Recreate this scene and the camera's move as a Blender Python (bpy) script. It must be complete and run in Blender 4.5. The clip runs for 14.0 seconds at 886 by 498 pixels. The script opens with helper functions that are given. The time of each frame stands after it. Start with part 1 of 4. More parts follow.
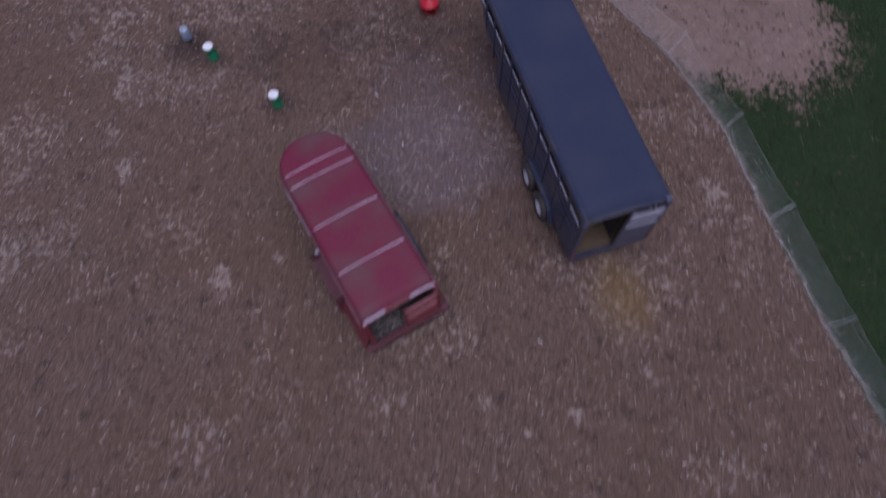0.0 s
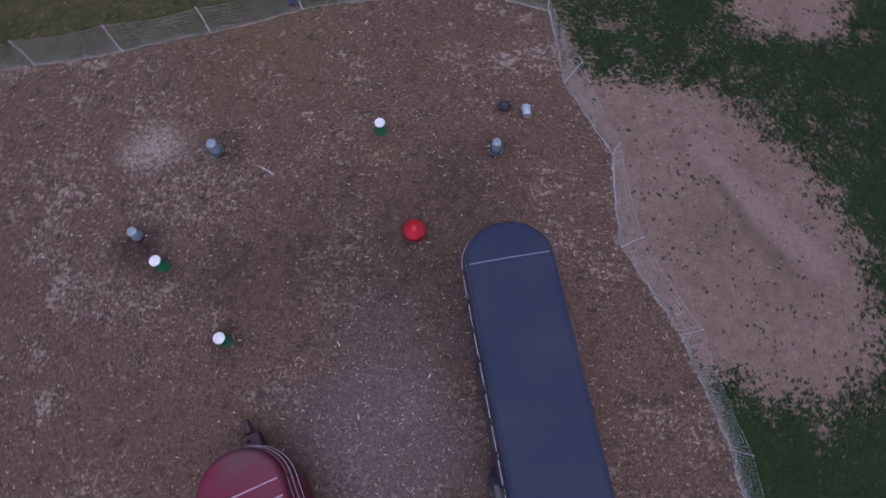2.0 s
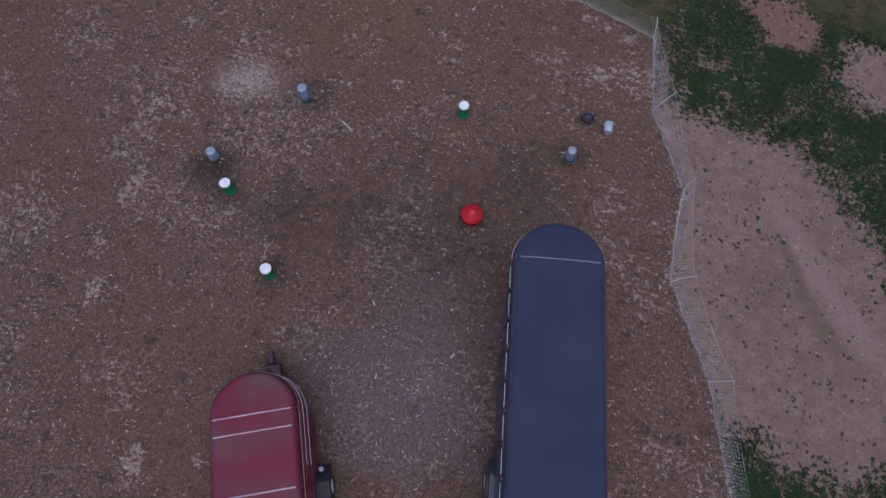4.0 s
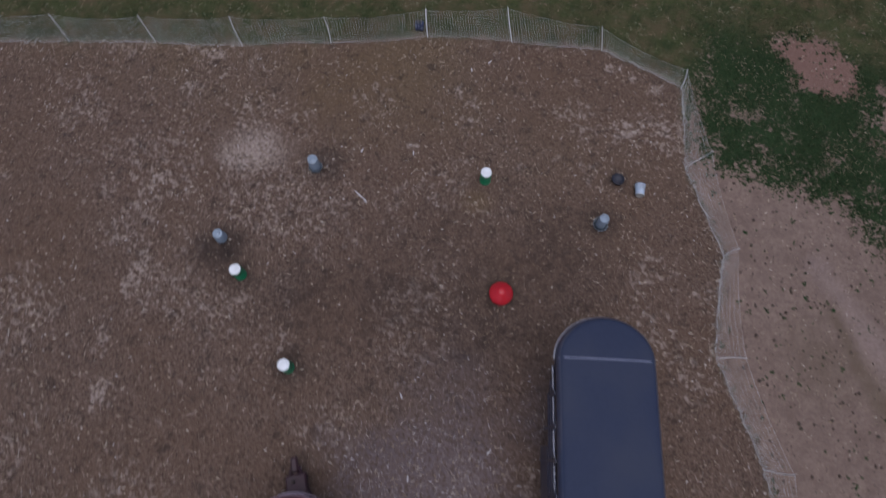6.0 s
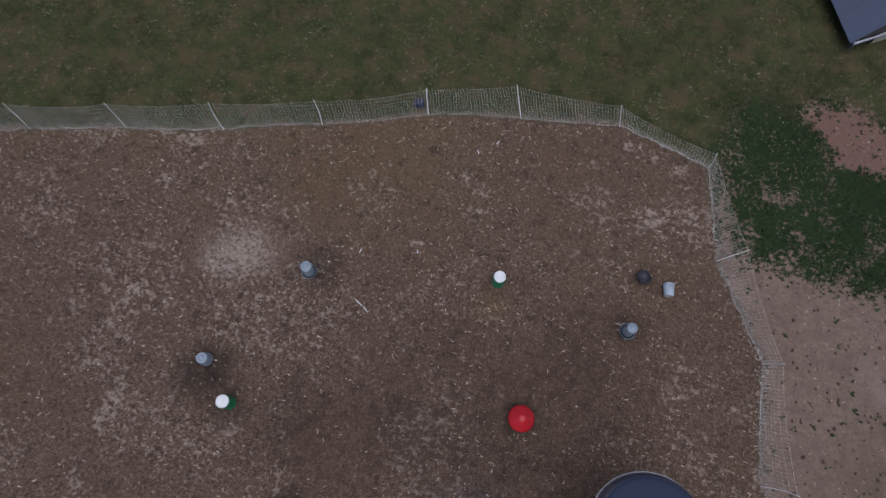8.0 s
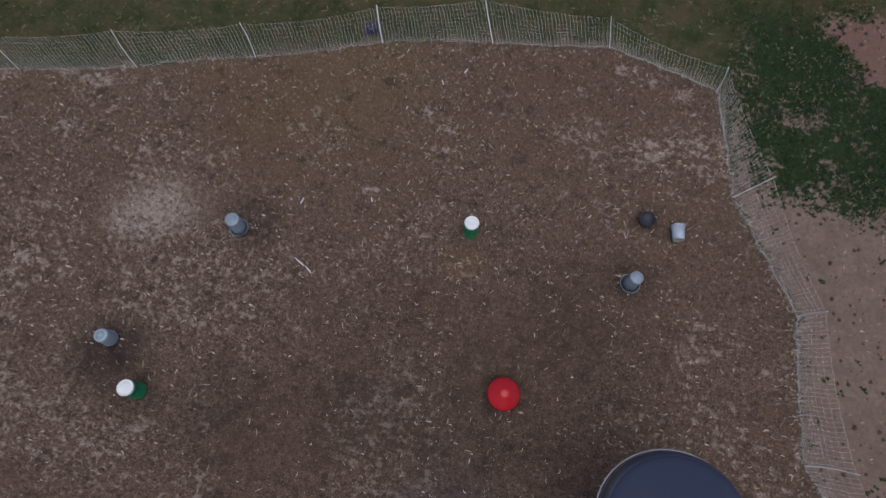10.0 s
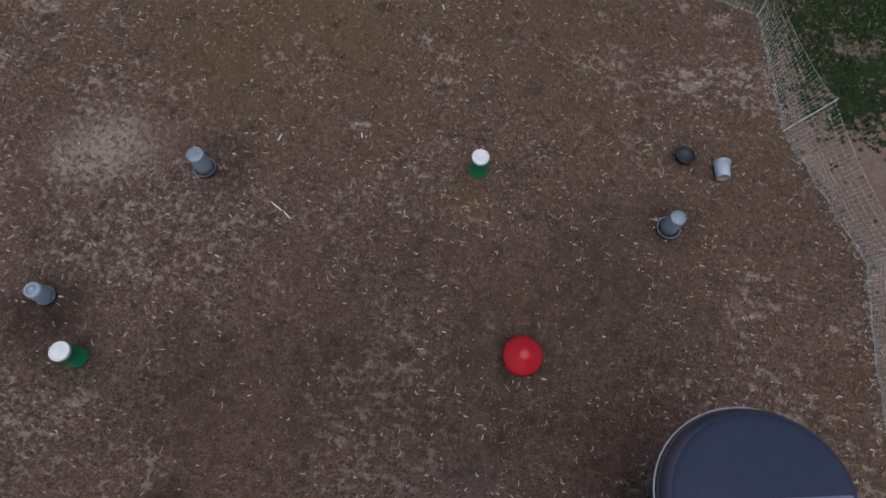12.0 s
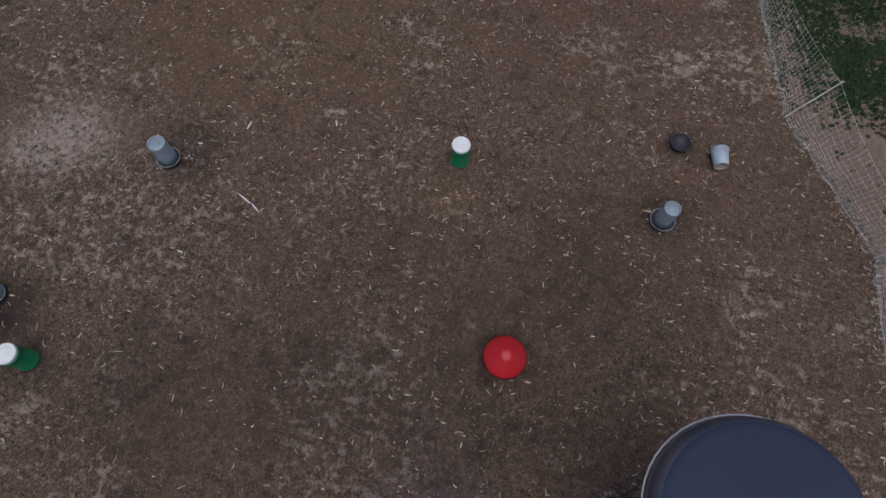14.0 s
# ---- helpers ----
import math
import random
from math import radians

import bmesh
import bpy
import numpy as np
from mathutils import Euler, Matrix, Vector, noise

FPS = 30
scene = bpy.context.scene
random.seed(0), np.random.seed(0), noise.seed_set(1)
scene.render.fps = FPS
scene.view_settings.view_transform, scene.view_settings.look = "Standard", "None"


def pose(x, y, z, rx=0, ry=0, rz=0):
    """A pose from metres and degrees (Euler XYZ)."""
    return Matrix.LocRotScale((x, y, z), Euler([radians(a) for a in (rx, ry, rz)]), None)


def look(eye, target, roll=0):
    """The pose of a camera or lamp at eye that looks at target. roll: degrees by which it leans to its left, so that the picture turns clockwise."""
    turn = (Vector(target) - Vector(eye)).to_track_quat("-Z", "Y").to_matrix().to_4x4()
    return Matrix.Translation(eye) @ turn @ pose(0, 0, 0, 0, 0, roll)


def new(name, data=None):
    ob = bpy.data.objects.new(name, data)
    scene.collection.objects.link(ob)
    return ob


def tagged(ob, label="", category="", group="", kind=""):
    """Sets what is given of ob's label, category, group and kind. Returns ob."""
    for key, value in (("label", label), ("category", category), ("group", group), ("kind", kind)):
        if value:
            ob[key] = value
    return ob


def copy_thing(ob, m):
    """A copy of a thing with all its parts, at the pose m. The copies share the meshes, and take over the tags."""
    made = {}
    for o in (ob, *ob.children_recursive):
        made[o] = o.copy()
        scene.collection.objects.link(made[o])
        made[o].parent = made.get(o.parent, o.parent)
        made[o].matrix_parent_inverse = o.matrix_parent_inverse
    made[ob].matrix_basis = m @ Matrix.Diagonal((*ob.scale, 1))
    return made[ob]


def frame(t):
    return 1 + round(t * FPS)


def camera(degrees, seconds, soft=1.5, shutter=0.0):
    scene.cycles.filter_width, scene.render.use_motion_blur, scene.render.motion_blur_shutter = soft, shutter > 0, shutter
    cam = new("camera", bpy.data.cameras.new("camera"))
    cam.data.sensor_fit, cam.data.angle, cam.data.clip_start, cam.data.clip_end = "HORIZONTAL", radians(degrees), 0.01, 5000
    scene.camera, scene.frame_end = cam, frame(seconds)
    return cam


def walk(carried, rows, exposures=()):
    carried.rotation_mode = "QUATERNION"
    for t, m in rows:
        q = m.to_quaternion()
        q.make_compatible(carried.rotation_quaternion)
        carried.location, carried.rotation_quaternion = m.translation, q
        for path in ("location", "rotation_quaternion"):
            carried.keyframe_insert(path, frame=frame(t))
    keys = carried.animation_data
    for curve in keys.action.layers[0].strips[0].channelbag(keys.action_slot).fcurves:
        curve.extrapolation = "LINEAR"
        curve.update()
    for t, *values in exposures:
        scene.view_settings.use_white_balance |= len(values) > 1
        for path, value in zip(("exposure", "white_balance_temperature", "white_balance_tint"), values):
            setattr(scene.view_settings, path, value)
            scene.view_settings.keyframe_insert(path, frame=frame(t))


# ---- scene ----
cam = camera(75.8, 14.0, soft=1.5, shutter=0.9)
PATH = [
    (0, (0.078, -0.3, 12.836), (0.024, 0.452, 10.983), -4.6),
    (0.5, (0.264, 2.187, 12.987), (0.212, 2.921, 11.127), -3.8),
    (1, (0.375, 4.942, 13.202), (0.327, 5.633, 11.326), -3.2),
    (1.5, (0.61, 6.926, 13.453), (0.554, 7.585, 11.566), -3.1),
    (2, (0.812, 7.458, 13.591), (0.714, 8.112, 11.703), -2.0),
    (2.5, (0.972, 7.205, 13.625), (0.835, 7.864, 11.741), -1.3),
    (3, (0.997, 6.876, 13.626), (0.816, 7.528, 11.744), -0.6),
    (3.2, (0.933, 6.75, 13.655), (0.737, 7.398, 11.773), 0.2),
    (5.3, (-0.048, 7.42, 13.473), (-0.297, 8.065, 11.596), 1.6),
    (5.5, (-0.227, 7.76, 13.444), (-0.47, 8.399, 11.565), 0.9),
    (6, (-0.857, 8.643, 13.409), (-1.069, 9.282, 11.526), 0.8),
    (6.5, (-1.515, 9.797, 13.42), (-1.715, 10.42, 11.531), 0.7),
    (7, (-2.084, 11.016, 13.477), (-2.278, 11.628, 11.583), 0.3),
    (7.2, (-2.268, 11.331, 13.502), (-2.458, 11.946, 11.609), 0.6),
    (9.3, (-2.049, 11.461, 11.114), (-2.2, 12.111, 9.229), 2.9),
    (9.5, (-1.763, 11.425, 10.869), (-1.922, 12.077, 8.985), 1.7),
    (10, (-1.526, 11.282, 10.284), (-1.681, 11.939, 8.401), 1.9),
    (10.5, (-1.445, 11.128, 9.703), (-1.604, 11.799, 7.826), 1.8),
    (11, (-1.542, 11.008, 9.193), (-1.692, 11.69, 7.319), 2.6),
    (11.5, (-1.6, 10.906, 8.732), (-1.744, 11.595, 6.86), 3.0),
    (12, (-1.53, 10.784, 8.306), (-1.675, 11.479, 6.437), 2.8),
    (12.5, (-1.368, 10.726, 7.944), (-1.517, 11.426, 6.077), 2.4),
    (13, (-1.244, 10.794, 7.853), (-1.395, 11.487, 5.983), 2.1),
    (13.5, (-1.195, 10.879, 7.782), (-1.345, 11.574, 5.912), 2.2),
    (14, (-1.21, 10.99, 7.747), (-1.363, 11.684, 5.877), 2.0),
]
EXPOSURES = [(0, 0.27, 5600, 30), (2, 0.27, 5450, 28), (3.2, 0.23, 5500, 27), (6, 0.21, 5850, 15), (9.5, 0.19, 6050, 11), (14, 0.14, 6150, 9)]
walk(cam, [(t, look(eye, target, roll)) for t, eye, target, roll in PATH], EXPOSURES)

# ---- world, sun and exposure ----
world = bpy.data.worlds.new("world")
scene.world = world
world.use_nodes = True
wn, wl = world.node_tree.nodes, world.node_tree.links
sky = wn.new("ShaderNodeTexSky")
sky.sky_type, sky.sun_disc = "NISHITA", False
sky.sun_elevation, sky.sun_rotation = radians(79), radians(157)
sky.air_density, sky.dust_density = 1.0, 3.0
wn["Background"].inputs["Strength"].default_value = 0.07
wl.new(sky.outputs[0], wn["Background"].inputs["Color"])
sun_data = bpy.data.lights.new("sun", "SUN")
sun_data.energy, sun_data.angle, sun_data.color = 1.5, radians(70), (1.0, 0.97, 0.95)
sun = new("sun", sun_data)
sun.matrix_world = look((0, 0, 40), (-3, 7, 0))


# ---- materials ----
def mat(name, color, rough=0.6, metal=0.0, var=0.25, scale=6.0, bump=0.0, dirt=None, dirt_amount=0.0, dirt_scale=1.2, per_object=0.0, specular=0.5):
    """A surface with two scales of colour variation, optional dirt, relief and a little change from object to object."""
    m = bpy.data.materials.new(name)
    m.use_nodes = True
    n, l = m.node_tree.nodes, m.node_tree.links
    b = n["Principled BSDF"]
    b.inputs["Roughness"].default_value, b.inputs["Metallic"].default_value = rough, metal
    b.inputs["Specular IOR Level"].default_value = specular
    co = n.new("ShaderNodeTexCoord")
    fine, broad = n.new("ShaderNodeTexNoise"), n.new("ShaderNodeTexNoise")
    fine.inputs["Scale"].default_value, fine.inputs["Detail"].default_value = scale * 5, 6
    broad.inputs["Scale"].default_value, broad.inputs["Detail"].default_value = dirt_scale, 4
    for x in (fine, broad):
        l.new(co.outputs["Object"], x.inputs["Vector"])
    ramp = n.new("ShaderNodeMix")
    ramp.data_type = "RGBA"
    ramp.inputs["A"].default_value = (*[c * (1 - var) for c in color], 1)
    ramp.inputs["B"].default_value = (*[min(1, c * (1 + var)) for c in color], 1)
    l.new(fine.outputs["Fac"], ramp.inputs["Factor"])
    out = ramp.outputs["Result"]
    if dirt:
        k = n.new("ShaderNodeMapRange")
        k.inputs["From Min"].default_value, k.inputs["From Max"].default_value = 0.42, 0.72
        k.inputs["To Max"].default_value = dirt_amount
        l.new(broad.outputs["Fac"], k.inputs["Value"])
        d = n.new("ShaderNodeMix")
        d.data_type = "RGBA"
        d.inputs["B"].default_value = (*dirt, 1)
        l.new(k.outputs["Result"], d.inputs["Factor"])
        l.new(out, d.inputs["A"])
        out = d.outputs["Result"]
    if per_object:
        info, hsv = n.new("ShaderNodeObjectInfo"), n.new("ShaderNodeHueSaturation")
        v = n.new("ShaderNodeMapRange")
        v.inputs["To Min"].default_value, v.inputs["To Max"].default_value = 1 - per_object, 1 + per_object
        l.new(info.outputs["Random"], v.inputs["Value"])
        l.new(v.outputs["Result"], hsv.inputs["Value"])
        l.new(out, hsv.inputs["Color"])
        out = hsv.outputs["Color"]
    l.new(out, b.inputs["Base Color"])
    if bump:
        u = n.new("ShaderNodeBump")
        u.inputs["Strength"].default_value, u.inputs["Distance"].default_value = bump, 0.02
        l.new(fine.outputs["Fac"], u.inputs["Height"])
        l.new(u.outputs["Normal"], b.inputs["Normal"])
    return m


def island_mat(name, colors, rough=0.85):
    """For loose bits joined in one mesh: a colour from the list for every piece."""
    m = bpy.data.materials.new(name)
    m.use_nodes = True
    n, l = m.node_tree.nodes, m.node_tree.links
    b = n["Principled BSDF"]
    b.inputs["Roughness"].default_value = rough
    b.inputs["Specular IOR Level"].default_value = 0.2
    g, r = n.new("ShaderNodeNewGeometry"), n.new("ShaderNodeValToRGB")
    r.color_ramp.interpolation = "LINEAR"
    while len(r.color_ramp.elements) < len(colors):
        r.color_ramp.elements.new(0.5)
    for i, (e, c) in enumerate(zip(r.color_ramp.elements, colors)):
        e.position, e.color = i / (len(colors) - 1), (*c, 1)
    l.new(g.outputs["Random Per Island"], r.inputs["Fac"])
    l.new(r.outputs["Color"], b.inputs["Base Color"])
    return m


DUST = (0.16, 0.12, 0.095)
NAVY = mat("navy_roof_paint", (0.0295, 0.0365, 0.065), 0.6, 0.0, 0.12, 3, 0.05, (0.043, 0.048, 0.07), 0.6, 0.9, specular=0.09)
NAVY_SIDE = mat("navy_side_paint", (0.034, 0.041, 0.073), 0.3, 0.0, 0.2, 3, 0.05, DUST, 0.35, 1.5)
RED = mat("faded_red_paint", (0.132, 0.016, 0.036), 0.6, 0.0, 0.18, 3, 0.05, (0.105, 0.05, 0.052), 0.95, 1.0, specular=0.22)
RED_SIDE = mat("red_side_paint", (0.17, 0.02, 0.03), 0.5, 0.0, 0.2, 3, 0.05, DUST, 0.3, 1.6)
WHITE_TRIM = mat("white_trim", (0.46, 0.47, 0.54), 0.4, 0.0, 0.1, 4, 0.0, DUST, 0.3, 2.0)
SEAM = mat("grey_seam_sealant", (0.16, 0.17, 0.24), 0.5, 0.0, 0.15, 5)
STRAP = mat("pale_roof_strap", (0.46, 0.38, 0.44), 0.6, 0.0, 0.12, 5, 0.0, (0.28, 0.16, 0.19), 0.6, 1.4)
RUBBER = mat("tyre_rubber", (0.02, 0.02, 0.021), 0.8, 0.0, 0.3, 6, 0.2, DUST, 0.5, 3)
RIM = mat("white_wheel_rim", (0.6, 0.6, 0.6), 0.45, 0.0, 0.1, 5, 0.0, DUST, 0.25, 4)
MAROON = mat("dark_maroon_frame_paint", (0.036, 0.01, 0.016), 0.6, 0.0, 0.3, 6, 0.1, (0.05, 0.035, 0.03), 0.6, 4)
STEEL = mat("dark_steel", (0.06, 0.055, 0.055), 0.6, 0.6, 0.3, 6, 0.1, (0.12, 0.06, 0.04), 0.5, 4)
ALU = mat("dull_aluminium_gate", (0.085, 0.093, 0.125), 0.5, 0.3, 0.2, 5, 0.0, DUST, 0.4, 3)
PALE_ALU = mat("bright_aluminium_slat", (0.46, 0.47, 0.54), 0.45, 0.2, 0.15, 5, 0.0, DUST, 0.3, 3)
PALE_SLAT = mat("pale_pink_gate_slat", (0.4, 0.16, 0.17), 0.55, 0.0, 0.2, 5, 0.0, DUST, 0.35, 3)
BEDDING = mat("straw_bedding", (0.1, 0.07, 0.034), 0.9, 0.0, 0.5, 8, 0.6, (0.08, 0.06, 0.04), 0.7, 3)
SHAVED_STRAW = mat("pale_straw_stems", (0.34, 0.29, 0.24), 0.85, 0.0, 0.3, 8)
DULL_PINK = mat("dull_pink_trim", (0.20, 0.10, 0.12), 0.5, 0.0, 0.15, 5)
RED_GATE = mat("bright_red_gate_paint", (0.22, 0.03, 0.035), 0.5, 0.0, 0.2, 4, 0.0, DUST, 0.3, 3)
# grey straw, its base darkened for the shade inside the red trailer's opening
SHADE_BEDDING = mat("shade_dark_grey_bedding", (0.05, 0.045, 0.043), 0.9, 0.0, 0.5, 8, 0.6, (0.11, 0.1, 0.095), 0.6, 4)
DARK_PAINT = mat("dark_fender_paint", (0.02, 0.018, 0.022), 0.6, 0.0, 0.3, 5, 0.1, (0.06, 0.03, 0.03), 0.4, 4)
FENDER_RED = mat("dark_red_fender_paint", (0.075, 0.009, 0.016), 0.55, 0.0, 0.25, 4, 0.05, (0.06, 0.03, 0.028), 0.5, 3)
LAMP = mat("red_lamp_plastic", (0.14, 0.015, 0.015), 0.3, 0.0, 0.1, 5)
POST = mat("white_fence_post", (0.86, 0.86, 0.87), 0.5, 0.0, 0.1, 6, 0.0, DUST, 0.3, 5, 0.12)
NET = mat("white_netting_twine", (0.74, 0.74, 0.74), 0.7, 0.0, 0.15, 3, 0.0, (0.4, 0.4, 0.36), 0.4, 2.5)
GALV = mat("galvanised_steel", (0.29, 0.345, 0.41), 0.6, 0.1, 0.16, 4, 0.05, (0.24, 0.26, 0.24), 0.5, 4, 0.08)
GALV_DARK = mat("weathered_pan_steel", (0.10, 0.12, 0.13), 0.5, 0.5, 0.3, 4, 0.05, DUST, 0.5, 4)
GREEN = mat("green_plastic", (0.008, 0.2, 0.085), 0.35, 0.0, 0.12, 4, 0.0, DUST, 0.25, 4)
LID = mat("white_plastic_lid", (0.72, 0.73, 0.74), 0.45, 0.0, 0.06, 4, 0.0, DUST, 0.22, 5)
RED_PLASTIC = mat("red_plastic", (0.42, 0.008, 0.016), 0.42, 0.0, 0.1, 3, 0.03, (0.24, 0.02, 0.025), 0.5, 3)
BLACK = mat("black_rubber", (0.017, 0.018, 0.028), 0.6, 0.0, 0.25, 5, 0.1, DUST, 0.12, 4)
TUB = mat("grey_plastic_pail", (0.36, 0.43, 0.52), 0.5, 0.0, 0.14, 4, 0.05, DUST, 0.55, 5)
TUB_BASE = mat("dirty_pail_base", (0.44, 0.42, 0.37), 0.7, 0.0, 0.25, 5, 0.1, DUST, 0.7, 6)
BLUE = mat("blue_plastic_case", (0.03, 0.042, 0.11), 0.5, 0.0, 0.15, 4)
SHEET = mat("blue_grey_roof_sheet", (0.062, 0.078, 0.125), 0.55, 0.0, 0.1, 3, 0.03, (0.06, 0.07, 0.1), 0.4, 0.8, specular=0.25)
TIMBER = mat("weathered_timber", (0.075, 0.062, 0.06), 0.85, 0.0, 0.4, 6, 0.3)
PALE_BOARD = mat("pale_board", (0.45, 0.43, 0.34), 0.8, 0.0, 0.2, 5, 0.1, DUST, 0.3, 2)
FEATHER = mat("white_feather", (0.66, 0.63, 0.64), 0.8, 0.0, 0.15, 9)

GROUND = bpy.data.materials.new("ground")
GROUND.use_nodes = True


def ground_nodes():
    n, l = GROUND.node_tree.nodes, GROUND.node_tree.links
    b = n["Principled BSDF"]
    b.inputs["Roughness"].default_value, b.inputs["Specular IOR Level"].default_value = 0.95, 0.15
    co = n.new("ShaderNodeTexCoord")

    def noise_tex(scale, detail=6, rough=0.6):
        x = n.new("ShaderNodeTexNoise")
        x.inputs["Scale"].default_value, x.inputs["Detail"].default_value, x.inputs["Roughness"].default_value = scale, detail, rough
        l.new(co.outputs["Object"], x.inputs["Vector"])
        return x.outputs["Fac"]

    def span(v, a, c, lo=0.0, hi=1.0):
        x = n.new("ShaderNodeMapRange")
        for key, val in (("From Min", a), ("From Max", c), ("To Min", lo), ("To Max", hi)):
            x.inputs[key].default_value = val
        l.new(v, x.inputs["Value"])
        return x.outputs["Result"]

    def mix(f, a, c, mode="MIX"):
        x = n.new("ShaderNodeMix")
        x.data_type, x.blend_type = "RGBA", mode
        for key, val in (("Factor", f), ("A", a), ("B", c)):
            if isinstance(val, tuple):
                x.inputs[key].default_value = (*val, 1)
            elif isinstance(val, float):
                x.inputs[key].default_value = val
            else:
                l.new(val, x.inputs[key])
        return x.outputs["Result"]

    def attr(name):
        x = n.new("ShaderNodeAttribute")
        x.attribute_name = name
        return x.outputs["Fac"]

    def math_node(op, a, c):
        x = n.new("ShaderNodeMath")
        x.operation = op
        for i, v in enumerate((a, c)):
            if isinstance(v, float):
                x.inputs[i].default_value = v
            else:
                l.new(v, x.inputs[i])
        return x.outputs[0]

    clod, grain, mid, broad = noise_tex(11, 8, 0.75), noise_tex(30, 5, 0.65), noise_tex(3.2, 6, 0.65), noise_tex(0.35, 5)
    dirt = mix(span(clod, 0.37, 0.6), SOIL_DARK, SOIL_LIGHT)
    dirt = mix(span(grain, 0.5, 0.66), dirt, mix(0.5, dirt, SOIL_PALE))
    dirt = mix(span(mid, 0.48, 0.72, 0.0, 0.55), dirt, SOIL_DARK)
    dirt = mix(span(noise_tex(48, 4, 0.7), 0.34, 0.5, 0.6, 0.0), dirt, SOIL_DARK)
    dirt = mix(span(noise_tex(40, 3, 0.6), 0.58, 0.68, 0.0, 0.45), dirt, SOIL_PALE)
    dirt = mix(span(broad, 0.35, 0.7, 0.0, 0.4), dirt, SOIL_WARM)
    chips = math_node("MULTIPLY", span(clod, 0.55, 0.66), span(noise_tex(14, 3), 0.5, 0.62))
    dirt = mix(math_node("MULTIPLY", chips, span(attr("litter"), 0.0, 1.0, 0.25, 0.9)), dirt, SOIL_PALE)
    flake = noise_tex(5.5, 6, 0.68)
    lifted = math_node("ADD", flake, math_node("MULTIPLY", attr("pale"), 0.17))
    dirt = mix(math_node("MULTIPLY", attr("moss"), span(clod, 0.3, 0.62, 0.25, 0.68)), dirt, MOSSY)
    dirt = mix(span(attr("warm"), 0.42, 0.62, 0.0, 0.5), dirt, mix(0.5, dirt, SOIL_WARM))
    dirt = mix(math_node("MULTIPLY", span(lifted, 0.58, 0.7), math_node("MULTIPLY", span(attr("pale"), 0.0, 0.6, 0.25, 0.95), span(clod, 0.36, 0.58, 0.35, 1.0))), dirt, DRY)
    crust = math_node("ADD", noise_tex(1.9, 7, 0.72), math_node("MULTIPLY", attr("pale"), 0.1))
    dirt = mix(math_node("MULTIPLY", span(crust, 0.6, 0.68), span(clod, 0.4, 0.6, 0.05, 0.6)), dirt, DRY)
    dirt = mix(math_node("MULTIPLY", span(noise_tex(2.6, 7, 0.7), 0.46, 0.34), 0.6), dirt, DAMP)
    dirt = mix(span(noise_tex(19, 2, 0.5), 0.69, 0.75, 0.0, 0.7), dirt, DAMP)
    dirt = mix(math_node("MULTIPLY", attr("drift"), span(clod, 0.38, 0.58, 0.08, 0.95)), dirt, DRY)
    dirt = mix(math_node("MULTIPLY", span(noise_tex(7.5, 5, 0.6), 0.36, 0.30), 0.6), dirt, DAMP)
    dirt = mix(math_node("MULTIPLY", attr("grey"), span(clod, 0.4, 0.58, 0.1, 1.25)), dirt, GREY_STRAW)
    dirt = mix(math_node("MULTIPLY", attr("straw"), span(grain, 0.25, 0.7, 0.2, 1.0)), dirt, STRAW_YELLOW)
    dirt = mix(math_node("MULTIPLY", attr("damp"), span(mid, 0.3, 0.6, 0.45, 1.0)), dirt, DAMP)
    bare = mix(span(clod, 0.3, 0.7), TAN_DARK, TAN)
    bare = mix(span(mid, 0.42, 0.7, 0.0, 0.7), bare, TAN_DARK)
    bare = mix(span(noise_tex(0.8, 4), 0.42, 0.66, 0.0, 0.45), bare, TAN_DARK)
    sod = mix(span(clod, 0.3, 0.72), GRASS_DARK, GRASS)
    sod = mix(span(grain, 0.5, 0.8, 0.0, 0.3), sod, GRASS_DRY)
    sod = mix(span(flake, 0.56, 0.72, 0.0, 0.42), sod, GRASS_DRY)
    sod = mix(span(noise_tex(2.2, 5, 0.65), 0.5, 0.66, 0.0, 0.5), sod, GRASS_DARK)
    rough_sod = mix(span(clod, 0.3, 0.72), OLIVE_DARK, OLIVE)
    rough_sod = mix(span(grain, 0.45, 0.8, 0.0, 0.45), rough_sod, GRASS_DRY)
    rough_sod = mix(span(noise_tex(1.3, 8, 0.78), 0.44, 0.58, 0.0, 0.85), rough_sod, OLIVE_BROWN)
    rough_sod = mix(span(noise_tex(1.5, 6, 0.7), 0.5, 0.64, 0.0, 0.8), rough_sod, OLIVE_DARK)
    rough_sod = mix(span(flake, 0.55, 0.7, 0.0, 0.5), rough_sod, GRASS_DRY)
    sod = mix(attr("olive"), sod, rough_sod)
    bare = mix(math_node("MULTIPLY", attr("sheen"), span(clod, 0.3, 0.7, 0.3, 0.9)), bare, OLIVE_BROWN)
    bare = mix(math_node("MULTIPLY", attr("smear"), span(clod, 0.3, 0.7, 0.15, 0.45)), bare, TAN_PALE)
    frayed = math_node("ADD", attr("bare"), math_node("ADD", math_node("MULTIPLY", math_node("SUBTRACT", noise_tex(8.5, 6, 0.7), 0.5), 2.1), math_node("MULTIPLY", math_node("SUBTRACT", noise_tex(1.6, 3, 0.5), 0.5), 1.5)))
    bare = mix(math_node("MULTIPLY", attr("ruddy"), span(clod, 0.3, 0.7, 0.95, 0.55)), bare, RUDDY)
    turf = math_node("MULTIPLY", attr("outside"), span(frayed, 0.42, 0.58, 1.0, 0.0))
    c = mix(attr("outside"), dirt, bare)
    c = mix(turf, c, sod)
    l.new(c, b.inputs["Base Color"])
    u = n.new("ShaderNodeBump")
